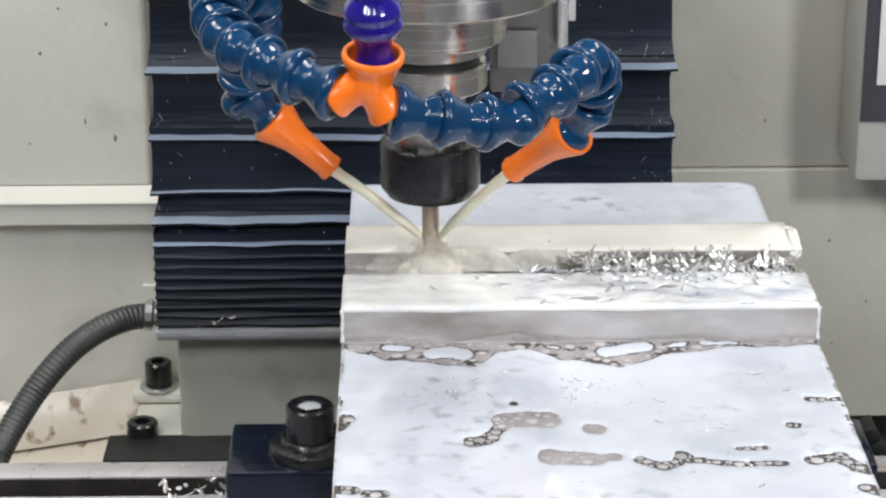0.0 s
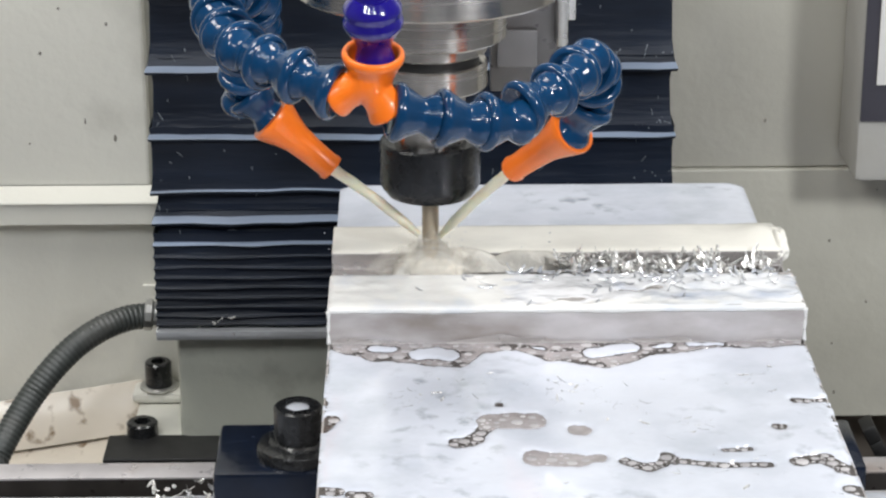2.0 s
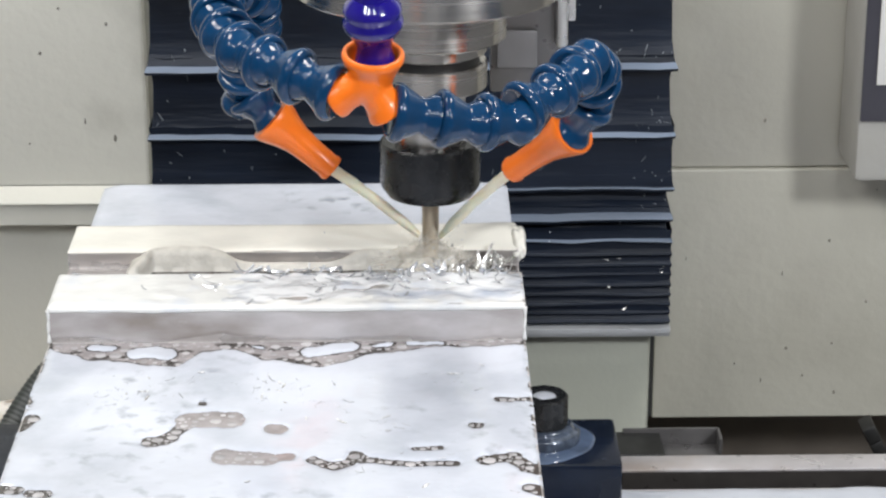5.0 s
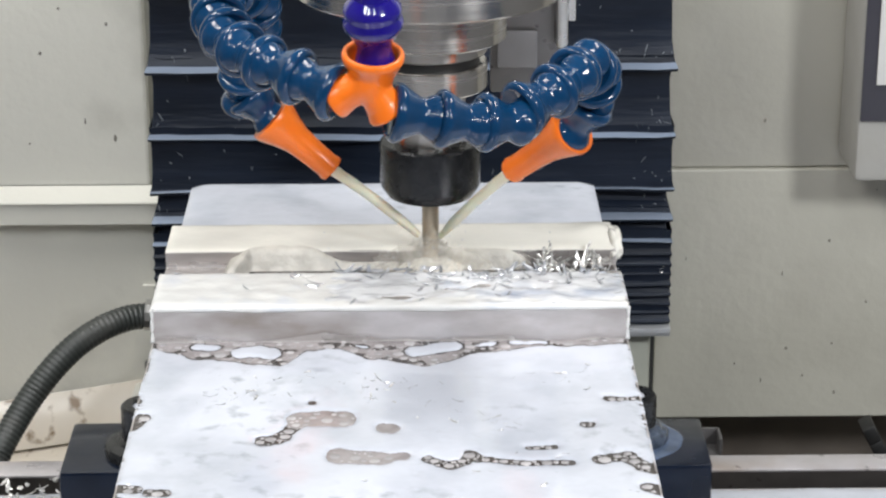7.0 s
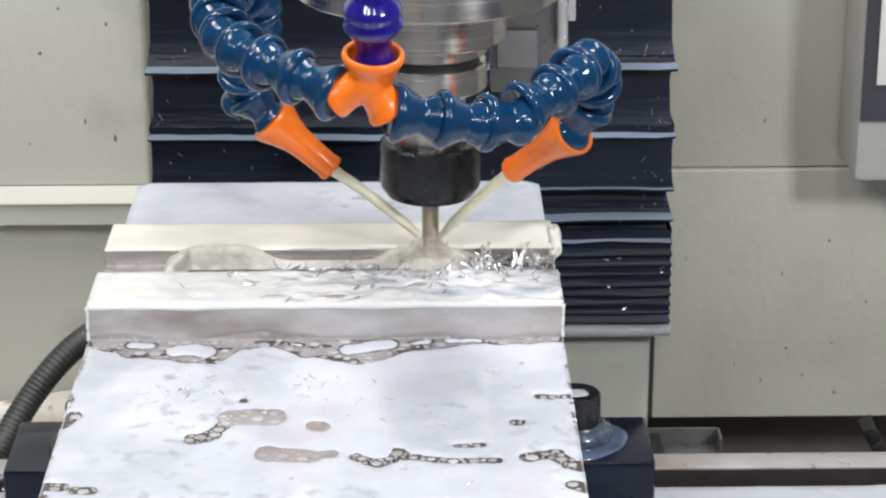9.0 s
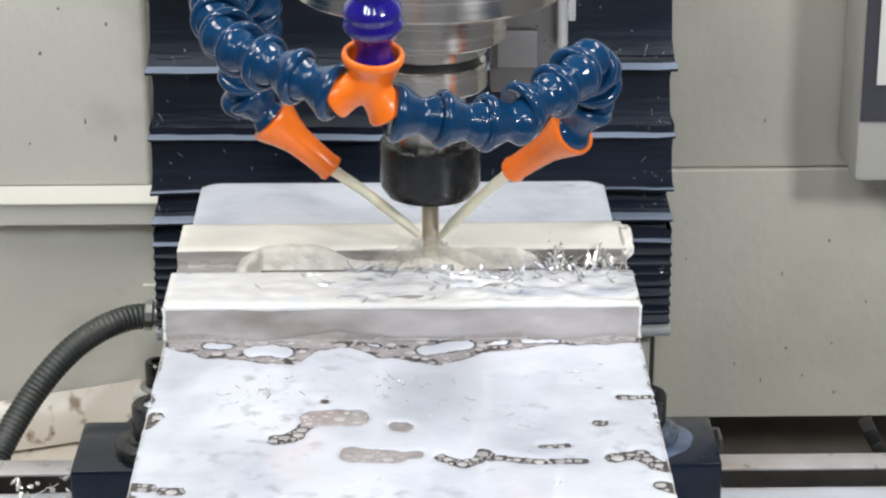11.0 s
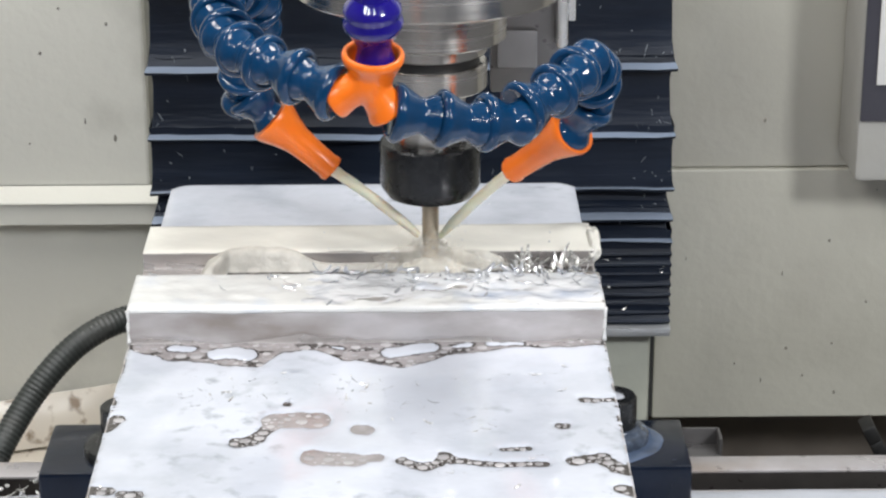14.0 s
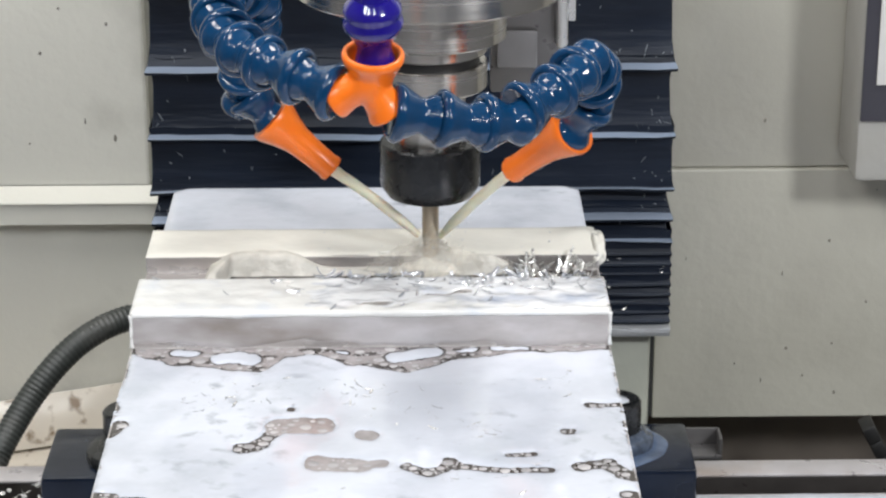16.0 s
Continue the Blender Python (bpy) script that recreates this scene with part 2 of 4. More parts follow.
def prism(bm, outline, y0, y1):
    """An x-z outline (anticlockwise seen from the front) drawn out along y."""
    a = [bm.verts.new((x, y0, z)) for x, z in outline]
    b = [bm.verts.new((x, y1, z)) for x, z in outline]
    bm.faces.new(a)
    bm.faces.new(list(reversed(b)))
    for i in range(len(a)):
        j = (i + 1) % len(a)
        bm.faces.new((a[j], a[i], b[i], b[j]))
    return bm


# ---- large structure ----
def wall(name, x0, x1, y0, y1, z0, z1, material=None, bevel=0.002, label="", category="wall"):
    ob = part(name, box(bmesh.new(), x0, x1, y0, y1, z0, z1, bevel), material or BEIGE, None, label)
    return tagged(ob, label, category, kind="structure")


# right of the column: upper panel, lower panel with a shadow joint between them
wall("wall_right", 0.126, 0.75, 0.250, 0.262, -0.0480, 0.45, SHADED_BEIGE, 0.0007, label="beige painted steel enclosure panel, upper half")
wall("wall_right_lower", 0.1230, 0.75, 0.247, 0.262, -0.1925, -0.0484, LESS_SHADED_BEIGE, 0.0009, label="beige painted steel enclosure panel, lower half")
# left: upper panel, protruding ledge, lower panel set back
wall("panel_joint", 0.1180, 0.1232, 0.2480, 0.2560, -0.1920, -0.1300, SEAM, 0.0005, "dark open joint between column and panel", "joint")
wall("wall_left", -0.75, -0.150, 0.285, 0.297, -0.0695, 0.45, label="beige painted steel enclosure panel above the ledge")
ledge = bmesh.new()
rows = [[ledge.verts.new((x, y, z)) for y, z in ((0.2846, -0.0680), (0.2748, -0.0744), (0.2745, -0.0752), (0.2762, -0.0762), (0.2762, -0.0875), (0.2870, -0.0885))] for x in (-0.75, -0.142)]
for k in range(5):
    ledge.faces.new((rows[0][k], rows[0][k + 1], rows[1][k + 1], rows[1][k]))
ledge.faces.new(rows[1])
bmesh.ops.recalc_face_normals(ledge, faces=ledge.faces)
tagged(part("wall_left_ledge", ledge, BEIGE), "cream painted steel ledge running along the wall", "ledge", kind="structure")
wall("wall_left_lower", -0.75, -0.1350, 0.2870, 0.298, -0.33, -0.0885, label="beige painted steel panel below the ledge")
# Added dark sheet: shade on the rear wall below the panel, with its brown stain.
wall("sump_wall", 0.1190, 0.75, 0.318, 0.330, -0.33, -0.1800, SUMP, 0.001, "dark brown sheet for the shaded, stained wall under the enclosure panel")
wall("wall_back", -0.75, 0.75, 0.36, 0.372, -0.4, 0.60, label="beige painted steel rear panel behind the column")
tagged(part("sump_floor", box(bmesh.new(), -0.75, 0.75, -0.6, 0.36, -0.345, -0.330), SUMP), "dark wet sump floor under the table", "floor", kind="structure")
# the workshop round the machine
for n, b in (("workshop_floor", (-3, 3, -4, 2.5, -1.02, -1.0)), ("workshop_wall_back", (-3, 3, 2.5, 2.55, -1, 2.6)), ("workshop_wall_front", (-3, 3, -4.05, -4, -1, 2.6)),
             ("workshop_wall_left", (-3.05, -3, -4, 2.5, -1, 2.6)), ("workshop_wall_right", (3, 3.05, -4, 2.5, -1, 2.6)), ("workshop_ceiling", (-3, 3, -4, 2.5, 2.6, 2.65))):
    tagged(part(n, box(bmesh.new(), *b), WORKSHOP), "pale grey painted workshop surface", "wall", kind="structure")


def column_base():
    t = thing("column_base", "grey-green painted cast column foot with black screws", "machine base")
    bm = bmesh.new()
    box(bm, -0.1330, 0.1185, 0.222, 0.33, -0.30, -0.1262, 0.004)
    part("body", bm, GREEN_GREY, t, smooth=25)
    # Flange, web and pad take a lighter beige: stronger light put into their paint.
    bm = bmesh.new()
    box(bm, -0.1605, -0.1325, 0.210, 0.2865, -0.204, -0.190, 0.002)
    part("flange", bm, BEIGE, t, "flange carrying two screws, its paint lightened for the light on it", smooth=25)
    part("flank", prism(bmesh.new(), [(-0.1680, -0.1900), (-0.1332, -0.1900), (-0.1332, -0.1264), (-0.1570, -0.1264)], 0.2830, 0.2866), BEIGE, t, "painted side web of the column foot", 25)
    part("boss", box(bmesh.new(), -0.1640, -0.1331, 0.2640, 0.2828, -0.1898, -0.1832, 0.0030), BEIGE, t, "raised pad under the rear screw", 25)
    for x, y, z, h, r in ((-0.1495, 0.2735, -0.1830, 0.0140, 0.0074), (-0.1540, 0.226, -0.1925, 0.0090, 0.0084)):
        w = lathe(bmesh.new(), [(0, 0.0105), (0.0012, 0.0105), (0.0016, 0.0100)], 28)
        part("washer", w, ZINC, t, "zinc washer", 40, pose(x, y, z))
        s = part("screw", socket_head(r, h), BOLT, t, "black socket head screw", 35, pose(x, y, z + 0.0016))


def socket_head(r, h):
    bm = lathe(bmesh.new(), [(0, r), (h - 0.001, r), (h, r - 0.001), (h, r * 0.62)], 32, cap=False)
    # hexagonal recess
    hexa = [bm.verts.new((r * 0.58 * math.cos(k * math.pi / 3), r * 0.58 * math.sin(k * math.pi / 3), h)) for k in range(6)]
    deep = [bm.verts.new((v.co.x, v.co.y, h * 0.45)) for v in hexa]
    for k in range(6):
        bm.faces.new((hexa[k], hexa[(k + 1) % 6], deep[(k + 1) % 6], deep[k]))
    bm.faces.new(deep)
    ring = [v for v in bm.verts if abs(v.co.z - h) < 1e-6 and abs(v.co.xy.length - r * 0.62) < 1e-6]
    bmesh.ops.bridge_loops(bm, edges=[e for e in bm.edges if (e.verts[0] in ring and e.verts[1] in ring) or (e.verts[0] in hexa and e.verts[1] in hexa)])
    bmesh.ops.recalc_face_normals(bm, faces=bm.faces)
    return bm


column_base()


# ---- bellows: rigid pleats that slide over one another ----
PLEATS = [0.0594, 0.0165, -0.0195, -0.0475, -0.0645, -0.0765, -0.0835, -0.0895, -0.0950, -0.1005, -0.1060, -0.1115, -0.1165, -0.1208]
bellows = []


def speckle(pleat, across, count, seed):
    """Dried coolant specks and short runs on one pleat's face."""
    r = random.Random(seed)
    bm = bmesh.new()
    polys = pleat.data.polygons
    for k in range(count):
        col = r.choice((0, 1, 23, 24, 24, 25, 25)) if k % 5 < 2 else r.randrange(26)
        p = polys[col * across + r.choice((5, 5, 6, 7))]
        vs = [pleat.data.vertices[v].co for v in p.vertices]
        u, w = r.random(), r.random()
        at = vs[0].lerp(vs[1], u).lerp(vs[3].lerp(vs[2], u), w)
        run = r.uniform(0.0004, 0.0013) if k % 4 else r.uniform(0.0018, 0.0042)
        q = along(at, p.normal) @ pose(0, 0, 0, 0, 0, r.gauss(90, 40)) @ Matrix.Diagonal((run, r.uniform(0.00015, 0.0004), 0.00025, 1))
        bmesh.ops.create_icosphere(bm, subdivisions=1, radius=1.0, matrix=q)
    part("speck", bm, SPECK, pleat, "dried pale coolant specks", 180)["kind"] = "stuff"


def bellows_cover():
    t = thing("bellows_cover", "black pleated way cover with fold edges coloured pale where light catches", "bellows")
    x0, x1, yf = -0.1425, 0.1275, 0.214
    for i, z in enumerate(PLEATS):
        up = (PLEATS[i - 1] if i else 0.105) - z
        fine = up < 0.010
        dep = 0.0026 if fine else 0.005 if i == 3 else 0.010
        lip, shelf = ((0.0032, 0.0036), (0.0030, 0.0038), (0.0026, 0.0036), (0.0008, 0.0018), (0.0034, 0.0038), (0.0020, 0.0034))[i] if i < 6 else (0.0008, 0.0014)
        # fold edge in front, ledge that leans back, steep face that tucks under the pleat above
        prof = [(yf + dep + 0.006, z - 0.0030), (yf + 0.0012, z - 0.0016), (yf, z), (yf + 0.0006, z + 0.0007), (yf + shelf, z + lip * 0.8), (yf + max(dep * 0.55, shelf + 0.0003), z + lip * 1.5),
                (yf + dep * 0.85, z + min(up * 0.45, lip * 1.5 + 0.0080)), (yf + dep, z + up * 0.75), (yf + dep * 0.55, z + up + 0.006)]
        bm = bmesh.new()
        n = 26
        rings = []
        for k in range(n + 1):
            s = k / n
            x = x0 + (x1 - x0) * s
            ring = []
            for y, zz in prof:
                inset = (y - yf) * 0.32
                xx = x + (inset if k == 0 else -inset if k == n else 0)
                sag = 0.0009 * noise.noise((x * 22, i * 7.3, 0)) + (0.0003 if fine else 0.0010) * noise.noise((x * 55, i * 3.1, zz * 60))
                ring.append(bm.verts.new((xx, y + sag, zz + 0.6 * sag)))
            rings.append(ring)
        for a, b in zip(rings, rings[1:]):
            for j in range(len(prof) - 1):
                bm.faces.new((a[j], b[j], b[j + 1], a[j + 1]))
        for ring, flip in ((rings[0], True), (rings[-1], False)):
            back = [bm.verts.new((v.co.x, yf + 0.030, v.co.z)) for v in ring]
            for j in range(len(prof) - 1):
                q = (ring[j], ring[j + 1], back[j + 1], back[j])
                bm.faces.new(q if flip else tuple(reversed(q)))
        ob = part("pleat", bm, BELLOWS, t, smooth=25)
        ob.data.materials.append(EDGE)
        # The lip and ledge faces get the painted highlight.
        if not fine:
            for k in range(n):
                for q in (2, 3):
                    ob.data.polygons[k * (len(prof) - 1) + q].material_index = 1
        if i < 6:
            speckle(ob, len(prof) - 1, 26 if i < 4 else 9, 80 + i)
        bellows.append((ob, z))
    bm = bmesh.new()
    box(bm, -0.1425, 0.1275, 0.2105, 0.240, -0.1256, -0.1236, 0.0004)
    box(bm, -0.1420, 0.1270, 0.2088, 0.2104, -0.1276, -0.1230, 0.0003)
    part("bottom_rail", bm, RAIL, t, "bright metal rail", 25)
    return t


bellows_cover()


# ---- spindle head ----
def spindle_head():
    t = thing("spindle_head", "bright steel milling spindle with black collet nut and end mill", "spindle")
    n = 64
    part("housing", lathe(bmesh.new(), [(0.1145, 0.046), (0.1150, 0.0545), (0.1160, 0.0555), (0.1800, 0.0555)], n), STEEL, t, "turned steel spindle housing", 25)
    part("nose_ring", lathe(bmesh.new(), [(0.0957, 0.028), (0.0957, 0.0308), (0.0965, 0.0316), (0.1148, 0.0316)], n), STEEL, t, smooth=25)
    part("spindle_nose", lathe(bmesh.new(), [(0.0895, 0.020), (0.0895, 0.0232), (0.0902, 0.0239), (0.0958, 0.0239)], n), STEEL, t, smooth=25)
    part("gap", lathe(bmesh.new(), [(0.084, 0.0205), (0.0897, 0.0205)], n), DARK_GAP, t, "black gap above the tool holder", 25)
    part("tool_holder", lathe(bmesh.new(), [(0.0500, 0.0150), (0.0715, 0.0150), (0.0735, 0.0200), (0.0745, 0.0232), (0.0752, 0.0238), (0.0848, 0.0238), (0.0855, 0.0230), (0.0855, 0.019)], n), STEEL, t, "polished steel tool holder", 30)
    bm = lathe(bmesh.new(), [(0.0272, 0.0120), (0.0269, 0.0160), (0.0275, 0.0180), (0.0312, 0.0206), (0.0328, 0.0210), (0.0500, 0.0210), (0.0508, 0.0202), (0.0512, 0.0150)], n)
    part("collet_nut", bm, NUT, t, "black collet nut", 30)
    # end mill: shank and two-flute twisted tip
    bm = lathe(bmesh.new(), [(0.0120, 0.0035), (0.0280, 0.0036)], 24)
    rings = []
    for k in range(25):
        z = -0.0052 + k * 0.0175 / 24
        ring = []
        for i in range(24):
            a = 2 * math.pi * i / 24
            r = 0.0036 * (0.95 + 0.05 * math.cos(3 * a))
            w = a + k * 0.16
            ring.append(bm.verts.new((r * math.cos(w), r * math.sin(w), z)))
        rings.append(ring)
    for a, b in zip(rings, rings[1:]):
        for i in range(24):
            bm.faces.new((a[i], a[(i + 1) % 24], b[(i + 1) % 24], b[i]))
    bm.faces.new(list(reversed(rings[0])))
    part("end_mill", bm, CARBIDE, t, "wet carbide end mill", 40)
    # plate behind the spindle
    bm = box(bmesh.new(), 0.0270, 0.0585, 0.062, 0.074, 0.0520, 0.180, 0.001)
    part("back_plate", bm, PLATE, t, "grey metal plate behind the spindle", 25)
    part("plate_edge", box(bmesh.new(), 0.0553, 0.0607, 0.0570, 0.0625, 0.0728, 0.180, 0.0022), ALU, t, "bright plate edge", 25)
    part("window", box(bmesh.new(), 0.0300, 0.0473, 0.0592, 0.0614, 0.0637, 0.0804, 0.0008), PALE, t, "pale rectangular cover", 25)
    part("plate_lug", box(bmesh.new(), 0.0600, 0.0640, 0.0600, 0.0680, 0.0845, 0.180, 0.0006), ALU, t, "small bright lug", 25)
    return t


head = spindle_head()

LEFT_ARM = [(-0.0328, -0.1432, 0.1145), (-0.0458, -0.1363, 0.1183), (-0.0592, -0.1264, 0.1212), (-0.0701, -0.1116, 0.1233), (-0.0771, -0.0923, 0.1258), (-0.0801, -0.0740, 0.1288), (-0.0758, -0.0554, 0.1300), (-0.0694, -0.0376, 0.1208), (-0.0695, -0.0221, 0.1052), (-0.0742, -0.0120, 0.0894), (-0.0758, -0.0072, 0.0796), (-0.0725, -0.0053, 0.0706), (-0.0667, -0.0049, 0.0634)]
RIGHT_ARM = [(-0.0150, -0.1456, 0.1089), (0.0047, -0.1411, 0.1045), (0.0212, -0.1349, 0.1017), (0.0343, -0.1255, 0.1044), (0.0457, -0.1138, 0.1075), (0.0546, -0.0971, 0.1093), (0.0603, -0.0830, 0.1046), (0.0616, -0.0725, 0.0950), (0.0591, -0.0668, 0.0845), (0.0547, -0.0650, 0.0761)]
LINK = [(0.0010, 0.0076), (0.0001, 0.0087), (0.0003, 0.0096), (0.0010, 0.0103), (0.0020, 0.0107), (0.0031, 0.0106), (0.0041, 0.0101), (0.0049, 0.0095), (0.0060, 0.0089), (0.0078, 0.0080), (0.0095, 0.0071), (0.0108, 0.0066), (0.0119, 0.0066), (0.0130, 0.0071), (0.0143, 0.0078), (0.0157, 0.0083), (0.0172, 0.0083), (0.0188, 0.0077)]


def coolant_hoses():
    t = thing("coolant_hose", "blue ball-jointed coolant hoses with orange tee and nozzles", "coolant hose")
    link = lathe(bmesh.new(), LINK, 36)
    me = part("link", link, BLUE, t, "", 50).data
    first = True
    for pts in (LEFT_ARM, RIGHT_ARM):
        s = [q for q in spline(pts, 0.0150 if pts is LEFT_ARM else 0.0166) if (q[0] - Vector(pts[-1])).length > 0.0205]
        end, aim = Vector(pts[-1]), (Vector(pts[-1]) - Vector(pts[-2])).normalized()
        s.append((end - aim * 0.0135, aim))
        for p, d in s:
            ob = t.children[0] if first else new("link", me)
            first = False
            ob.parent = t
            ob.matrix_basis = along(p, d)
    # supply hose coming down from the head
    sup = lathe(bmesh.new(), [(0.0000, 0.0062), (0.0015, 0.0071), (0.0034, 0.0068), (0.0058, 0.0060), (0.0082, 0.0060), (0.0106, 0.0069), (0.0128, 0.0083), (0.0144, 0.0094), (0.0157, 0.0102), (0.0171, 0.0106), (0.0185, 0.0104), (0.0196, 0.0098), (0.0206, 0.0098), (0.0219, 0.0102), (0.0233, 0.0100), (0.0250, 0.0088), (0.0270, 0.0070)], 40)
    m2 = part("supply_link", sup, PURPLE, t, "violet-blue hose link", 40, along((-0.0200, -0.1456, 0.1256), (-0.03, -0.24, 1))).data
    for k in (1, 2, 3):
        ob = new("supply_link", m2)
        ob["label"] = "violet-blue hose link"
        ob.parent = t
        ob.matrix_basis = along((-0.0200 - 0.0008 * k, -0.1456 - 0.0048 * k, 0.1256 + 0.0222 * k), (-0.03 + 0.02 * k, -0.24 + 0.03 * k, 1))
    # orange tee: cup on top, two branches
    bm = bmesh.new()
    c = Vector((-0.0208, -0.1459, 0.1275))
    up = Vector((0.05, -0.24, 1))
    lathe(bm, [(-0.0130, 0.0040), (-0.0110, 0.0064), (-0.0065, 0.0076), (-0.0025, 0.0091), (0.0002, 0.0106), (0.0014, 0.0111), (0.0026, 0.0111), (0.0035, 0.0107), (0.0039, 0.0100), (0.0037, 0.0093), (0.0028, 0.0087), (-0.0030, 0.0084), (-0.0060, 0.0060)], 40, along(c, up))
    for e in ((-0.0336, -0.1434, 0.1140), (-0.0156, -0.1452, 0.1092)):
        a = Vector((-0.0226, -0.1470, 0.1198))
        d = Vector(e) - a
        ln = d.length
        lathe(bm, [(-0.006, 0.0030), (-0.004, 0.0054), (0.000, 0.0062), (ln * 0.35, 0.0059), (ln * 0.7, 0.0065), (ln, 0.0080), (ln + 0.0008, 0.0078), (ln + 0.0008, 0.0020)], 36, along(a, d))
    tee = part("tee", bm, ORANGE, t, "orange hose tee", 45)
    fuse = tee.modifiers.new("fuse", "REMESH")
    fuse.mode, fuse.voxel_size, fuse.use_smooth_shade = "VOXEL", 0.00045, True
    ease = tee.modifiers.new("ease", "SMOOTH")
    ease.factor, ease.iterations = 0.5, 22
    for a, e in (((-0.0658, -0.0053, 0.0625), (-0.0407, -0.0047, 0.0396)), ((0.0552, -0.0652, 0.0757), (0.0320, -0.0450, 0.0523))):
        a, e = Vector(a), Vector(e)
        ln = (e - a).length
        slim = 0.93 if a.x > 0 else 1.0
        bm = lathe(bmesh.new(), [(z, q * slim) for z, q in [(0, 0.0088), (0.0004, 0.0104), (0.0016, 0.0106), (0.0035, 0.0101), (ln * 0.26, 0.0080), (ln * 0.42, 0.0064), (ln * 0.65, 0.0057), (ln * 0.92, 0.0054), (ln * 0.96, 0.0059), (ln, 0.0055), (ln, 0.0030)]], 36, along(a, e - a))
        part("nozzle", bm, ORANGE, t, "orange tapered nozzle", 45)
    return t


hoses = coolant_hoses()


def droplet(bm, at, r):
    """A tiny eight-sided drop."""
    top, low = bm.verts.new(at + Vector((0, 0, r))), bm.verts.new(at - Vector((0, 0, r)))
    belt = [bm.verts.new(at + Vector(q) * r) for q in ((1, 0, 0), (0, 1, 0), (-1, 0, 0), (0, -1, 0))]
    for k in range(4):
        bm.faces.new((belt[k], belt[(k + 1) % 4], top))
        bm.faces.new((belt[(k + 1) % 4], belt[k], low))


def coolant_jets():
    t = thing("coolant_jet", "two pale cream coolant jets from the nozzles", "coolant")
    for a, b in (((-0.0412, -0.0048, 0.0400), (-0.0040, -0.0018, 0.0082)), ((0.0326, -0.0455, 0.0529), (0.0038, -0.0020, 0.0082))):
        a, b = Vector(a), Vector(b)
        mid = a.lerp(b, 0.5) + Vector((0, 0, 0.0012))
        path = [a, mid, b]
        bm = tube(bmesh.new(), path, [0.0024, 0.0023, 0.0022, 0.0022, 0.0021, 0.0012], 0.0012, 18)
        for v in bm.verts:
            v.co += 0.0002 * noise.noise_vector(v.co * 200)
        part("jet", bm, JET, t, smooth=60)
        fan = bmesh.new()
        r = random.Random(int(abs(a.x) * 1e5))
        for k in range(260):
            u = r.gauss(0.02, 0.16)
            w = 0.0015 + 0.0045 * max(0.0, 0.25 - u)
            droplet(fan, b.lerp(a, u) + Vector((r.gauss(0, w), r.gauss(-0.0005, w), r.gauss(-0.0004, w))), r.uniform(0.00010, 0.00024))
        part("spray", fan, MIST, t, "fine spray where the jet breaks up", 180)["kind"] = "stuff"
    return t


jets = coolant_jets()

def coolant_splash():
    r = random.Random(5)
    bm = bmesh.new()
    for k in range(90):
        x = r.gauss(0, 0.0075) if k % 3 else r.gauss(0.001, 0.015)
        tall = math.exp(-(x / 0.010) ** 2) + 0.30
        droplet(bm, Vector((x, r.uniform(-0.013, 0.001), -0.0030 + abs(r.gauss(0, 0.0052)) * tall)), r.uniform(0.00009, 0.00020))
    ob = part("coolant_splash", bm, MIST, None, smooth=180)
    bell = bmesh.new()
    bmesh.ops.create_icosphere(bell, subdivisions=4, radius=1.0)
    for v in bell.verts:
        k = 1 + 0.22 * noise.noise(v.co * 2.1) + 0.10 * noise.noise(v.co * 6)
        v.co = Vector((0.0135 * v.co.x * k, -0.0040 + 0.0070 * v.co.y, -0.0058 + 0.0056 * v.co.z * k * (1 - 0.35 * abs(v.co.x))))
    part("froth", bell, FROTH, ob, "cream froth round the tool", 180)
    for rx, rz, ry, seed in ((0.0230, 0.0075, 0.0062, 1), (0.0145, 0.0110, 0.0070, 2), (0.0085, 0.0150, 0.0078, 3)):
        veil = bmesh.new()
        bmesh.ops.create_icosphere(veil, subdivisions=4, radius=1.0)
        for v in veil.verts:
            k = 1 + 0.35 * noise.noise(v.co * 1.8 + Vector((seed * 5, 0, 0))) + 0.30 * noise.noise(v.co * 4.5)
            v.co = Vector((rx * v.co.x * k, -0.0052 + ry * v.co.y * k, -0.0035 + rz * v.co.z * k))
        part("haze", veil, HAZE, ob, "thin drifting spray round the tool", 180)["kind"] = "stuff"
    tagged(ob, "pale milky spray where the jets hit the tool", "coolant spray", kind="stuff")
    bm = bmesh.new()
    for k in range(40):
        a = r.uniform(0, math.pi)
        d = abs(r.gauss(0, 0.018))
        droplet(bm, Vector((d * math.cos(a) * 1.5, r.uniform(-0.012, 0.002), 0.001 + d * math.sin(a) * 0.6)), r.uniform(0.0002, 0.0005))
    part("drop", bm, MILK, ob, "flung coolant drops", 180)["kind"] = "stuff"
    return ob


splash = coolant_splash()

# ---- workpiece, in its own space; it rides on the table ----
X0, X1 = -0.1125, 0.0790


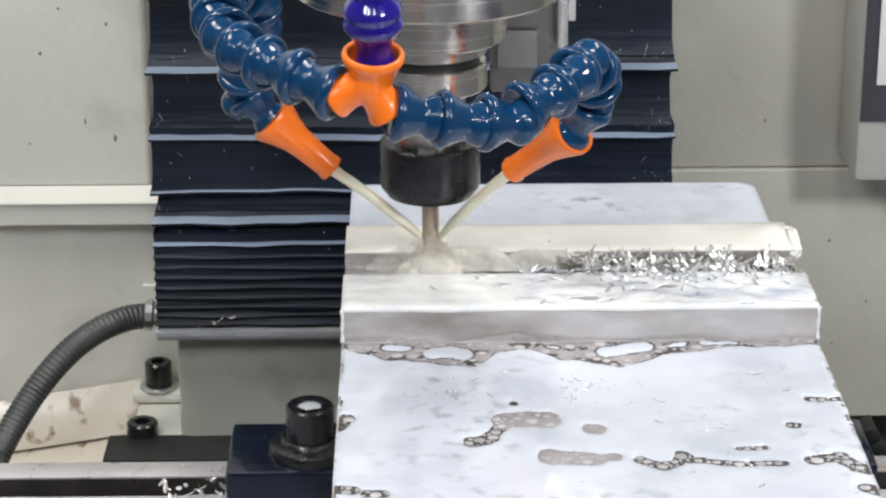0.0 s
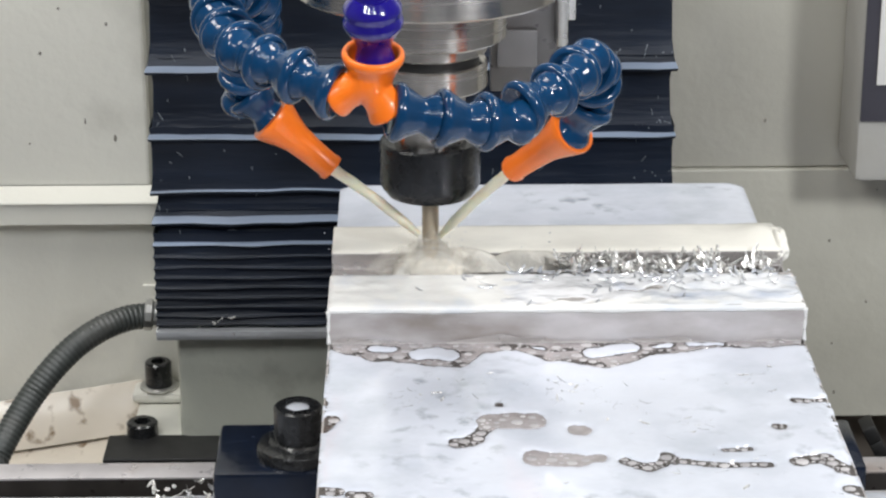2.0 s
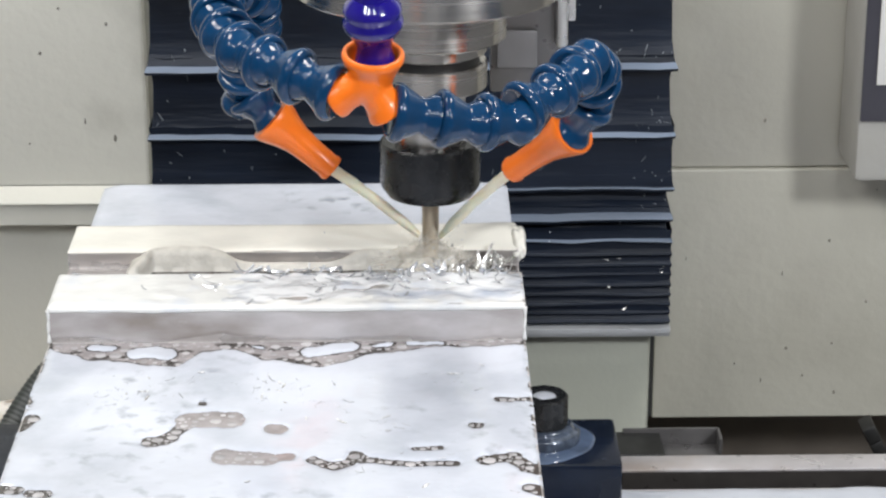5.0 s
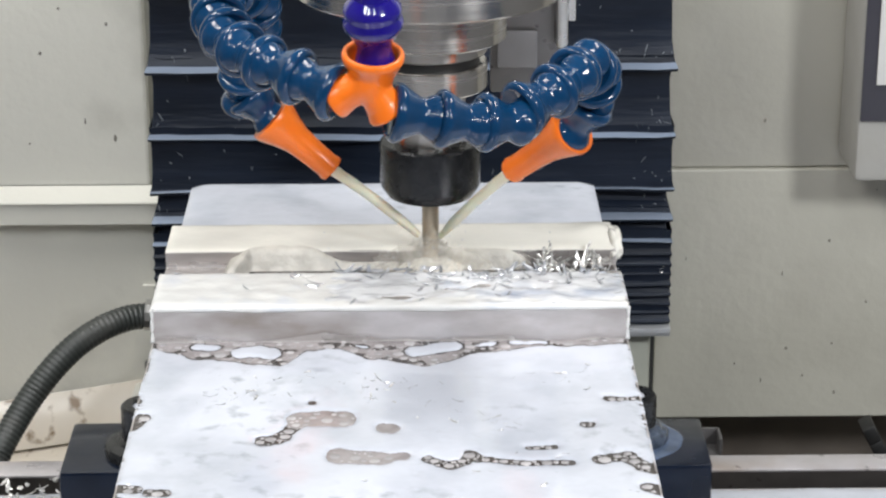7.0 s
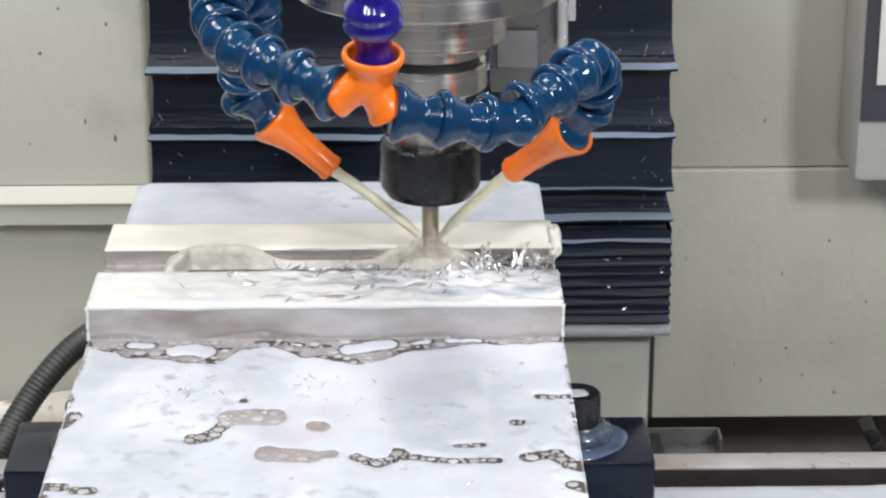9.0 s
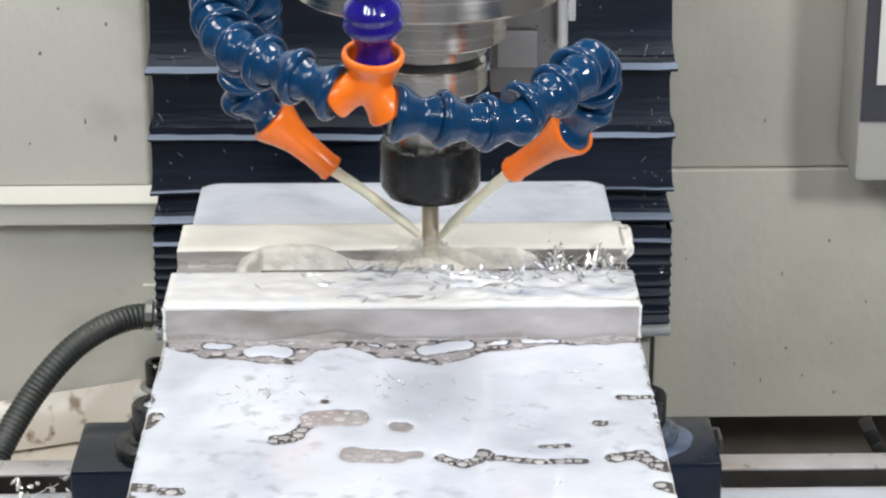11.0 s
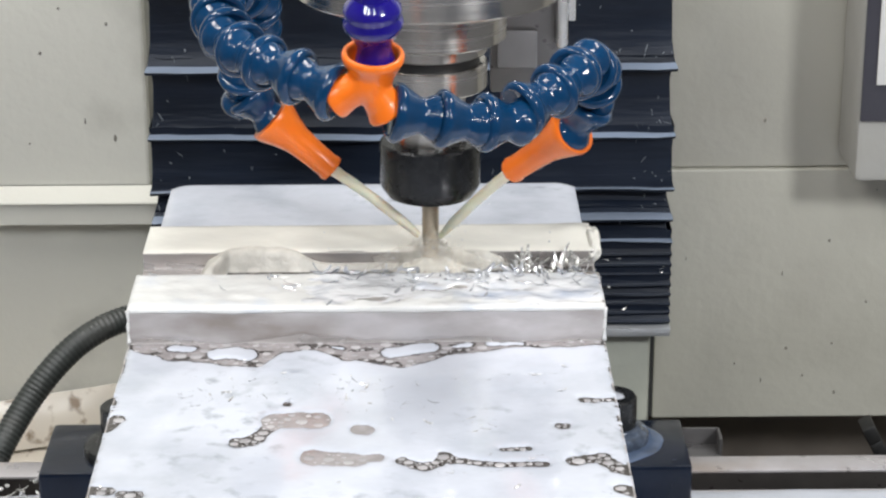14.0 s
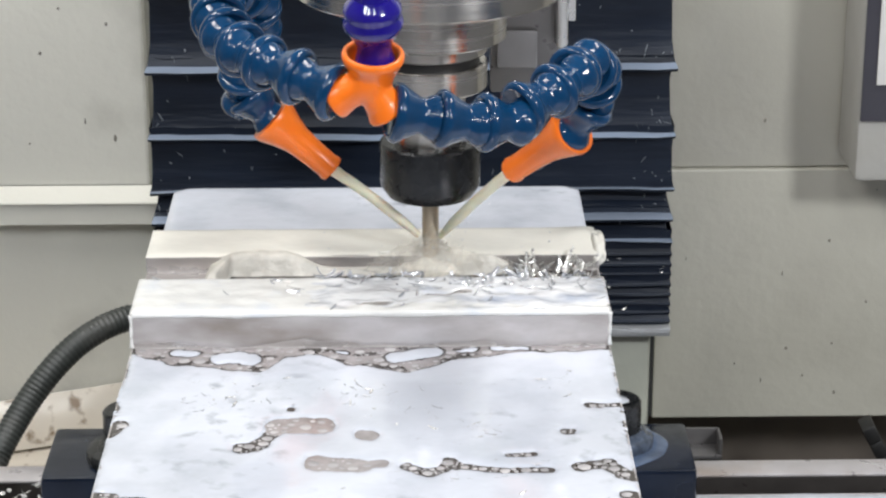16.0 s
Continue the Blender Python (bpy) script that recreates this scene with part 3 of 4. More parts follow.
def workpiece():
    t = thing("workpiece", "wet milled steel block with a stepped ridge and a slot", "workpiece")
    bm = bmesh.new()
    side = [(-0.34, -0.024), (-0.34, -0.015), (-0.0590, -0.015), (-0.0590, 0.0), (-0.0212, 0.0), (-0.0212, -0.0070), (0.0038, -0.0070), (0.0038, 0.0), (0.0372, 0.0), (0.0372, -0.015), (0.1335, -0.015), (0.1335, -0.024)]
    a = [bm.verts.new((X0, y, z)) for y, z in side]
    b = [bm.verts.new((X1, y, z)) for y, z in side]
    bm.faces.new(list(reversed(a)))
    bm.faces.new(b)
    for i in range(len(a)):
        j = (i + 1) % len(a)
        bm.faces.new((a[i], a[j], b[j], b[i]))
    bmesh.ops.recalc_face_normals(bm, faces=bm.faces)
    rear = [e for e in bm.edges if all(v.co.y > 0.133 for v in e.verts) and e.verts[0].co.x == e.verts[1].co.x]
    bmesh.ops.bevel(bm, geom=rear, offset=0.0090, segments=6, profile=0.5, affect="EDGES")
    bmesh.ops.bevel(bm, geom=bm.edges[:], offset=0.0007, segments=2, profile=0.5, affect="EDGES")
    part("block", bm, METAL, t, "wet milled steel block")
    part("base", box(bmesh.new(), X0 + 0.002, X1 - 0.016, -0.338, 0.1315, -0.160, -0.0241, 0.001), METAL, t, "narrower foot of the block")
    return t


block = workpiece()


def blob(x, y, pts, r):
    """Depth inside a chain of rounded strokes: above 0 inside."""
    best = -1.0
    for (ax, ay), (bx, by) in zip(pts, pts[1:] or pts):
        ux, uy = bx - ax, by - ay
        q = ux * ux + uy * uy
        s = max(0.0, min(1.0, ((x - ax) * ux + (y - ay) * uy) / q)) if q else 0.0
        best = max(best, r - math.hypot(x - ax - s * ux, (y - ay - s * uy) * 0.85))
    return best


# bare patches in the milk: strokes, half width, how much of the patch a thin taupe skin covers, how densely bubbled
STROKES = [([(-0.0494, -0.1330), (-0.0424, -0.1324), (-0.0344, -0.1330)], 0.0056, True, 0.06), ([(-0.0494, -0.1350), (-0.0534, -0.1424), (-0.0584, -0.1504), (-0.0624, -0.1520)], 0.0034, False, 1.0),
           ([(-0.0178, -0.1414), (-0.0170, -0.1414)], 0.0036, True, 0.0), ([(-0.0354, -0.1644), (-0.0274, -0.1664), (-0.0194, -0.1664)], 0.0044, True, 0.06), ([(-0.0194, -0.1664), (-0.0110, -0.1648)], 0.0024, True, 0.0),
           ([(-0.0024, -0.1674), (0.0016, -0.1714), (0.0056, -0.1734), (0.0106, -0.1694)], 0.0025, False, 1.0), ([(0.0106, -0.1690), (0.0128, -0.1634), (0.0156, -0.1674)], 0.0026, False, 1.0),
           ([(0.0156, -0.1674), (0.0236, -0.1700), (0.0326, -0.1716), (0.0426, -0.1714), (0.0490, -0.1712)], 0.0019, False, 0.8), ([(0.0346, -0.1594), (0.0430, -0.1586)], 0.0014, False, 0.3), ([(0.0560, -0.1390), (0.0580, -0.1394)], 0.0022, False, 0.4),
           ([(0.0600, -0.1684), (0.0696, -0.1660)], 0.0032, False, 1.0), ([(0.0696, -0.1684), (0.0746, -0.1744), (0.0785, -0.1770)], 0.0034, False, 1.0), ([(0.0746, -0.1914), (0.0790, -0.1940)], 0.0030, False, 1.0),
           ([(0.0660, -0.1162), (0.0790, -0.1164)], 0.0017, False, 0.5), ([(-0.1125, -0.1894), (-0.1054, -0.1904)], 0.0028, False, 0.8), ([(-0.1004, -0.1924), (-0.0944, -0.1934)], 0.0024, False, 0.4),
           ([(-0.1125, -0.1380), (-0.1090, -0.1310)], 0.0030, False, 0.8), ([(-0.0462, -0.1178), (-0.0458, -0.1178)], 0.0012, False, 0.0)]
SHORE = [(-0.1125, -0.0640), (-0.1040, -0.0690), (-0.093, -0.0762), (-0.0598, -0.0825), (-0.0493, -0.0690), (-0.0391, -0.0655), (-0.024, -0.0776), (-0.0022, -0.0836), (0.0213, -0.0712), (0.0445, -0.0654), (0.0790, -0.0638)]
ISLANDS = [([(-0.0755, -0.0702), (-0.0690, -0.0684), (-0.0640, -0.0708)], 0.0045), ([(-0.0060, -0.0692), (0.0030, -0.0656), (0.0074, -0.0648)], 0.0043), ([(-0.0935, -0.0632), (-0.0870, -0.0644)], 0.0026), ([(0.0180, -0.0640), (0.0235, -0.0624)], 0.0022), ([(0.0320, -0.0618), (0.0450, -0.0614)], 0.0012), ([(-0.0300, -0.0640), (-0.0270, -0.0650)], 0.0014)]


def shore_at(x):
    for (ax, ay), (bx, by) in zip(SHORE, SHORE[1:]):
        if x <= bx:
            s = (x - ax) / (bx - ax)
            s = s * s * (3 - 2 * s)
            return ay + (by - ay) * s
    return SHORE[-1][1]


def film(name, x0, x1, y0, y1, z, step, depth, material, label, parent):
    """A skin of coolant: a sheet that dips under the metal where the surface is bare."""
    nx, ny = int((x1 - x0) / step) + 1, int((y1 - y0) / step) + 1
    verts, faces = [], []
    for j in range(ny + 1):
        y = y0 + (y1 - y0) * j / ny
        for i in range(nx + 1):
            x = x0 + (x1 - x0) * i / nx
            verts.append((x, y, z + depth(x, y)))
    w = nx + 1
    for j in range(ny):
        for i in range(nx):
            q = (j * w + i, j * w + i + 1, (j + 1) * w + i + 1, (j + 1) * w + i)
            if max(verts[k][2] for k in q) > z - 0.0002:
                faces.append(q)
    kept = sorted({k for q in faces for k in q})
    slot_of = {k: i for i, k in enumerate(kept)}
    verts, faces = [verts[k] for k in kept], [tuple(slot_of[k] for k in q) for q in faces]
    me = bpy.data.meshes.new(name)
    me.from_pydata(verts, [], faces)
    me.validate()
    me.materials.append(material)
    for p in me.polygons:
        p.use_smooth = True
    ob = new(name, me)
    if parent is not None:
        ob.parent = parent
        ob["label"] = label
    return ob


def skin(d, rise=0.0007, width=0.0022):
    """Meniscus: height from the distance to the film's edge (below 0: bare)."""
    if d <= 0:
        return max(-0.0006, d * 0.5)
    return rise * (1 - math.exp(-d / width * 2.2))


def milk_edge(x, y):
    """Distance inside the milk pool on the front step (below 0: bare)."""
    wob = 0.0016 * noise.noise((x * 130, y * 130, 1)) + 0.0007 * noise.noise((x * 420, y * 420, 5))
    d = shore_at(x) - y + wob
    for pts, r in ISLANDS:
        d = max(d, blob(x, y, pts, r) + wob * 1.1)
    edge = min(x - X0, X1 - x)
    d = min(d, edge - 0.0007 + 2.0 * wob * (1.0 if noise.noise((y * 26, x * 8, 3)) > 0.05 else 0.25))
    for pts, r, veil, cells in STROKES:
        if abs(y - pts[0][1]) < 0.04 and abs(x - pts[0][0]) < 0.06:
            d = min(d, -(blob(x, y, pts, r) + wob * 0.7))
    return d


def lower_depth(x, y):
    d = milk_edge(x, y)
    return skin(d) + (0.00016 * noise.noise((x * 60, y * 60, 9)) if d > 0 else 0)


def ridge_depth(x, y):
    wob = 0.0012 * noise.noise((x * 150, y * 150, 11)) + 0.0009 * noise.noise((x * 380, y * 380, 4))
    d = min(x - X0, X1 - x, y + 0.0588, -0.0214 - y) - 0.0004
    # thinner, disturbed film over the right two thirds
    bare = noise.noise((x * 70 + 3, y * 110, 2)) - (0.36 if y > -0.042 else 0.46)
    if x > -0.055 and bare > 0:
        d = min(d, -bare * 0.006 + wob)
    return skin(d, 0.0006, 0.0012) + (0.0008 if x > -0.04 else 0.0002) * noise.noise((x * 110, y * 140, 6)) + (0.0002 * noise.noise((x * 300, y * 360, 13)) if x > -0.04 else 0)


def back_depth(x, y):
    d = min(x - X0, X1 - x, y - 0.0040, 0.0370 - y) - 0.0003
    return skin(d, 0.0006 + 0.0028 * math.exp(-((x - 0.072) / 0.012) ** 2) * math.exp(-((y - 0.022) / 0.011) ** 2), 0.0030) + 0.0002 * noise.noise((x * 60, y * 60, 8))


def rear_depth(x, y):
    d = min(x - X0 - 0.0003, X1 - x - 0.0003, 0.1333 - y)
    c = math.hypot(max(0, X0 + 0.010 - x, x - X1 + 0.010), max(0, y - 0.1235))
    d = min(d, 0.0100 - c)
    return skin(d, 0.0010, 0.003) + 0.0001 * noise.noise((x * 40, y * 40, 8))


def slot_depth(x, y):
    front = -0.0012 if x > -0.0760 else -0.0012 - 0.011 * min(1, (-0.0760 - x) / 0.006)
    d = min(x + 0.0870 + 0.0020 * noise.noise((y * 90, 1, 1)), -0.012 - x, y - front + 0.0010 * noise.noise((x * 60, 2, 2)), 0.0037 + 0.0058 * math.exp(-((x + 0.063) / 0.020) ** 4) - y)
    lobe = 0.0060 * math.exp(-((x + 0.063) / 0.020) ** 4) + 0.0008 * noise.noise((x * 160, y * 160, 3)) * (x < -0.045)
    return skin(d, 0.0036 + lobe + 0.0007 * noise.noise((x * 45, 0, 3)), 0.0026) + 0.0002 * noise.noise((x * 180, y * 180, 8))


def lobe_depth(x, y):
    d = min(x + 0.0240, 0.0425 - x + 0.0020 * noise.noise((y * 90, 4, 1)), y + 0.0010 + 0.0010 * noise.noise((x * 60, 5, 2)), 0.0037 + 0.0040 * math.exp(-((x - 0.022) / 0.017) ** 4) - y)
    lobe = 0.0046 * math.exp(-((x - 0.022) / 0.017) ** 4)
    return skin(d, 0.0036 + lobe + 0.0007 * noise.noise((x * 45, 7, 3)), 0.0026) + 0.0002 * noise.noise((x * 180, y * 180, 8))


film("coolant_film", X0, X1, -0.225, -0.0590, -0.015, 0.00052, lower_depth, MILK, "milky coolant pooled over the front step with bubbled bare patches", block)
rib_film = film("coolant_film", X0, X1, -0.0590, -0.0212, 0.0, 0.0008, ridge_depth, BRIGHT, "thin cream coolant on the front rib, rippled where chips wash over it", block)
rib_film.data.materials.append(RIPPLED)
for p in rib_film.data.polygons:
    x, y = p.center.x, p.center.y
    stir = noise.noise((x * 40, y * 90, 17)) * 0.020 + noise.noise((x * 150, y * 220, 18)) * 0.010
    if x + stir > -0.040 and y + 0.4 * stir > -0.053:
        p.material_index = 1


def rim_bead():
    """Bright bead of coolant along the rib's front edge, added for the white edge highlight."""
    bm = bmesh.new()
    rings = []
    n = 150
    for k in range(n + 1):
        x = X0 + 0.0006 + (X1 - X0 - 0.0012) * k / n
        w = 0.0013 + 0.0004 * noise.noise((x * 70, 1.5, 0)) + 0.0002 * noise.noise((x * 260, 2.5, 0))
        rings.append([bm.verts.new((x, -0.0588 + w * math.cos(a), -0.0006 + 1.1 * w * math.sin(a))) for a in (math.pi * j / 4 for j in range(8))])
    for a, b in zip(rings, rings[1:]):
        for j in range(8):
            bm.faces.new((a[j], a[(j + 1) % 8], b[(j + 1) % 8], b[j]))
    bm.faces.new(list(reversed(rings[0])))
    bm.faces.new(rings[-1])
    for x in (X0 + 0.0004, X1 - 0.0004):
        tube(bm, [(x, -0.0592, -0.0005), (x + 0.0001, -0.0593, -0.0050), (x - 0.0001, -0.0592, -0.0100), (x, -0.0594, -0.0146)], [0.0010, 0.0006, 0.0008, 0.0006, 0.0010], 0.0010, 8)
    bmesh.ops.recalc_face_normals(bm, faces=bm.faces)
    part("coolant_bead", bm, BRIGHT, block, "white bead of coolant shaped for the highlight along the rib's edge", 180)


rim_bead()
film("coolant_film", X0, X1, 0.0038, 0.0372, 0.0, 0.0015, back_depth, CREAM, "cream coolant on the rear rib", block)
film("coolant_film", X0, X1, 0.0372, 0.1335, -0.015, 0.0015, rear_depth, MILK, "milky coolant on the rear step", block)
film("coolant_pool", X0, X1, -0.0212, 0.0100, -0.0070, 0.0009, slot_depth, FOAM, "cream foaming coolant pooled in the slot", block)
slot_foam = film("slot_foam", -0.030, 0.046, -0.0212, 0.0090, -0.0070, 0.0009, lobe_depth, FOAM, "", None)
tagged(slot_foam, "grey-cream foam lobe washed along the milled slot", "foam", kind="stuff")
# Thin dark sheets over the steel: meniscus shadow and slot shade put into colour.
part("front_step", box(bmesh.new(), X0 + 0.0008, X1 - 0.0008, -0.225, -0.0592, -0.0153, -0.01496), BED, block, "wet steel of the front step, darkened for the coolant's shadowed edges")
part("slot_floor", box(bmesh.new(), -0.0800, X1 - 0.0008, -0.0205, 0.0030, -0.0073, -0.00696), BED, block, "wet floor of the milled slot, darkened for its shade")


def bare_skins():
    """Thin taupe skins and packed bubbles standing in the bare patches."""
    def depth(x, y):
        d = -milk_edge(x, y)
        if y > -0.0860:
            hole = noise.noise((x * 90, y * 170, 21)) - 0.22
            d = min(d - 0.0008, min(x - X0, X1 - x) - 0.002, -hole * 0.01)
        else:
            d = min(d + 0.0003, max(blob(x, y, q[0], q[1] + 0.0014) for q in STROKES if q[2]))
        return 0.0002 if d > 0 else max(-0.0006, d)
    film("coolant_skin", X0, X1, -0.1740, -0.0592, -0.015, 0.0006, depth, VEIL, "thin taupe skin of coolant in the bare patches", block)
    r = random.Random(7)
    bm = bmesh.new()
    taken = {}
    areas = [(min(p[0] for p in q[0]) - q[1], max(p[0] for p in q[0]) + q[1], min(p[1] for p in q[0]) - 1.2 * q[1], max(p[1] for p in q[0]) + 1.2 * q[1], q[3]) for q in STROKES]
    areas.append((X0 + 0.003, X1 - 0.003, -0.0840, -0.0600, 0.045))
    for x0, x1, y0, y1, dense in areas:
        tries = int((x1 - x0) * (y1 - y0) * 0.9e6 * dense)
        for size in (0.0021, 0.0013, 0.0009, 0.0006):
            for k in range(tries):
                x, y, rad = r.uniform(x0, x1), r.uniform(y0, y1), size * r.uniform(0.7, 1.25)
                if -milk_edge(x, y) < rad * 0.75 + 0.00015 or min(x - X0, X1 - x) < 0.003:
                    continue
                cell = (int(x // 0.004), int(y // 0.004))
                near = [q for gx in (-1, 0, 1) for gy in (-1, 0, 1) for q in taken.get((cell[0] + gx, cell[1] + gy), ())]
                if any(math.hypot(x - a, y - b) < rad + c + 0.00022 for a, b, c in near):
                    continue
                taken.setdefault(cell, []).append((x, y, rad))
                ring, dome = [], []
                for j in range(12):
                    a = math.pi * j / 6
                    w = rad * (1 + 0.16 * noise.noise((math.cos(a) * 1.3 + x * 900, math.sin(a) * 1.3 + y * 900, 3)))
                    ring.append(bm.verts.new((x + w * math.cos(a), y + w * math.sin(a), -0.01490)))
                    dome.append(bm.verts.new((x + 0.7 * w * math.cos(a), y + 0.7 * w * math.sin(a), -0.01478 + 0.06 * rad)))
                for j in range(12):
                    bm.faces.new((ring[j], ring[(j + 1) % 12], dome[(j + 1) % 12], dome[j]))
                bm.faces.new(dome)
    part("froth", bm, CELL, block, "packed bubbles in the bare patches", 60)["kind"] = "stuff"


bare_skins()


def face_film():
    """Milky film on the rib's front face, coloured for the mirrored pool, with bare arches along its foot."""
    verts, faces = [], []
    nx, nz = 240, 20
    for j in range(nz + 1):
        z = -0.0150 + 0.0146 * j / nz
        for i in range(nx + 1):
            x = X0 + 0.0006 + (X1 - X0 - 0.0012) * i / nx
            arch = -0.0138 + 0.0040 * noise.noise((x * 34, 3.3, 0)) + 0.0010 * noise.noise((x * 130, z * 130, 4))
            d = z - arch
            verts.append((x, -0.0590 - skin(d, 0.00035, 0.0012), z))
    w = nx + 1
    for j in range(nz):
        for i in range(nx):
            q = (j * w + i, j * w + i + 1, (j + 1) * w + i + 1, (j + 1) * w + i)
            if min(verts[k][1] for k in q) < -0.05895:
                faces.append(q)
    me = bpy.data.meshes.new("coolant_film")
    me.from_pydata(verts, [], faces)
    me.validate()
    me.materials.append(FACE_FILM)
    for p in me.polygons:
        p.use_smooth = True
    ob = new("coolant_film", me)
    ob.parent = block
    ob["label"] = "thin milky film on the rib's front face, coloured like the mirrored pool"


face_film()

bm = bmesh.new()
bmesh.ops.create_icosphere(bm, subdivisions=4, radius=1.0)
for v in bm.verts:
    k = 1 + 0.25 * noise.noise((v.co.x * 1.7, v.co.y * 2.5, v.co.z * 2))
    v.co = Vector((0.0785 + 0.0046 * v.co.x * k, 0.0185 + 0.0150 * v.co.y * k, -0.0026 + 0.0060 * v.co.z * k))
part("foam", bm, CREAM, block, "cream foam spilling over the rear rib's end", 180)


# ---- chips ----
def chips(bm, count, place, size, seed, flat=0.0, slim=1.0, bend=(0.2, 1.1)):
    r = random.Random(seed)
    for k in range(count):
        x, y, z = place(r)
        ln = size * r.uniform(0.35, 1.3)
        w = size * r.uniform(0.10, 0.22) * slim
        curl = r.uniform(*bend)
        q = Matrix.Translation((x, y, z)) @ Euler((r.gauss(0, 0.6) * (1 - flat), r.gauss(0, 0.55) * (1 - flat), r.uniform(0, 6.28))).to_matrix().to_4x4()
        prev = None
        for i in range(5):
            s = i / 4 - 0.5
            a = s * curl
            cx, cz = ln * math.sin(a) / max(curl, 0.1), ln * (1 - math.cos(a)) / max(curl, 0.1)
            tw = s * r.uniform(0.2, 0.9)
            ww = w * (1 - 0.9 * abs(s))
            a0 = bm.verts.new(q @ Vector((cx, -ww * math.cos(tw), cz - ww * math.sin(tw))))
            a1 = bm.verts.new(q @ Vector((cx, ww * math.cos(tw), cz + ww * math.sin(tw))))
            a2 = bm.verts.new(q @ Vector((cx, 0, cz + w * 0.35)))
            if prev:
                bm.faces.new((prev[0], a0, a2, prev[2]))
                bm.faces.new((prev[2], a2, a1, prev[1]))
                bm.faces.new((prev[1], a1, a0, prev[0]))
            prev = (a0, a1, a2)
    return bm


def chip_heap(x0, x1, count, seed, label, size=0.0112, slim=0.52):
    def place(r):
        return (r.uniform(x0, x1), r.uniform(-0.017, 0.0005), -0.0040 + abs(r.gauss(0, 0.0024)))
    ob = part("swarf", chips(bmesh.new(), count, place, size, seed, 0.0, slim, (0.5, 1.7)), CHIP)
    return tagged(ob, label, "metal chips", kind="stuff")


heap_a = chip_heap(-0.018, 0.014, 75, 21, "bright curled metal chips heaped in the slot")
heap_b = chip_heap(0.012, 0.045, 75, 22, "bright curled metal chips heaped in the slot")
heap_c = chip_heap(0.043, 0.074, 50, 23, "bright curled metal chips at the slot's open end")
bm = chips(bmesh.new(), 75, lambda r: (min(0.076, r.gauss(0.015, 0.036)), max(-0.056, -0.0225 - abs(r.gauss(0, 0.012))), 0.0009), 0.0068, 31, 0.75, 0.6)
chips(bm, 34, lambda r: (r.uniform(-0.045, 0.07), r.gauss(-0.0225, 0.0012), 0.0012), 0.0080, 34, 0.3, 0.85)
tagged(part("swarf", bm, WET_CHIP, block, "bright metal chips lying on the front rib"), kind="stuff")
DRIFTS = [(-0.082, -0.112, 0.011, 0.006), (-0.018, -0.108, 0.010, 0.005), (-0.006, -0.125, 0.011, 0.008), (0.024, -0.137, 0.010, 0.008), (0.052, -0.098, 0.012, 0.008), (-0.045, -0.100, 0.016, 0.006), (0.010, -0.180, 0.040, 0.008)]


def drifted(r, z):
    """A place in one of the drifts of swarf on the front step."""
    x, y, sx, sy = r.choice(DRIFTS)
    return max(-0.105, min(0.073, r.gauss(x, sx))), max(-0.21, min(-0.086, r.gauss(y, sy))), z


bm = chips(bmesh.new(), 46, lambda r: drifted(r, -0.0144), 0.0040, 32, 0.95, 0.6)
tagged(part("swarf", bm, DULL_CHIP, block, "fine metal chips in the milky coolant"), kind="stuff")
bm = chips(bmesh.new(), 75, lambda r: drifted(r, -0.01432), 0.0036, 33, 0.97, 0.24)
tagged(part("swarf", bm, DULL_CHIP, block, "hair-fine grey swarf floating in the milky coolant"), kind="stuff")
bm = chips(bmesh.new(), 26, lambda r: drifted(r, -0.0141), 0.0040, 35, 0.7, 0.6)
tagged(part("swarf", bm, CHIP, block, "small glinting chips standing out of the coolant"), kind="stuff")


# ---- table and clamps (same space as the workpiece) ----
def machine_table():
    t = thing("machine_table", "ground iron machine table with a dark slot and raised rear lip", "machine table")
    part("tabletop", box(bmesh.new(), -0.42, 0.40, -0.42, 0.0965, -0.205, -0.160, 0.0015), TABLE, t, smooth=25)
    # Slot and slot wall are coloured far darker than the ground top.
    part("slot", box(bmesh.new(), -0.42, 0.40, 0.0955, 0.1175, -0.205, -0.174), SLOTM, t, "dark slot", 25)
    part("slot_wall", box(bmesh.new(), -0.42, 0.40, 0.1172, 0.1325, -0.205, -0.1616, 0.0004), SLOTM, t, "dark slot wall", 25)
    part("rear_lip", box(bmesh.new(), -0.42, 0.40, 0.1165, 0.1330, -0.1615, -0.160, 0.0005), TABLE, t, "bare ground rear lip", 25)

    def wet(x, y):
        return skin(0.0965 - y - 0.002 + 0.004 * noise.noise((x * 30, y * 30, 2)), 0.0010, 0.004)
    film("coolant_film", 0.085, 0.399, -0.30, 0.0965, -0.160, 0.004, wet, MILK, "milky coolant spread on the table", t)
    film("coolant_film", -0.419, -0.118, -0.30, 0.0965, -0.160, 0.004, wet, MILK, "milky coolant spread on the table", t)
    bm = chips(bmesh.new(), 110, lambda r: (r.gauss(-0.175, 0.018), 0.078 + r.gauss(0, 0.010), -0.158 + abs(r.gauss(0, 0.004))), 0.006, 41, 0.2)
    tagged(part("swarf", bm, CHIP, t, "bright chips gathered on the table"), kind="stuff")
    return t


table = machine_table()


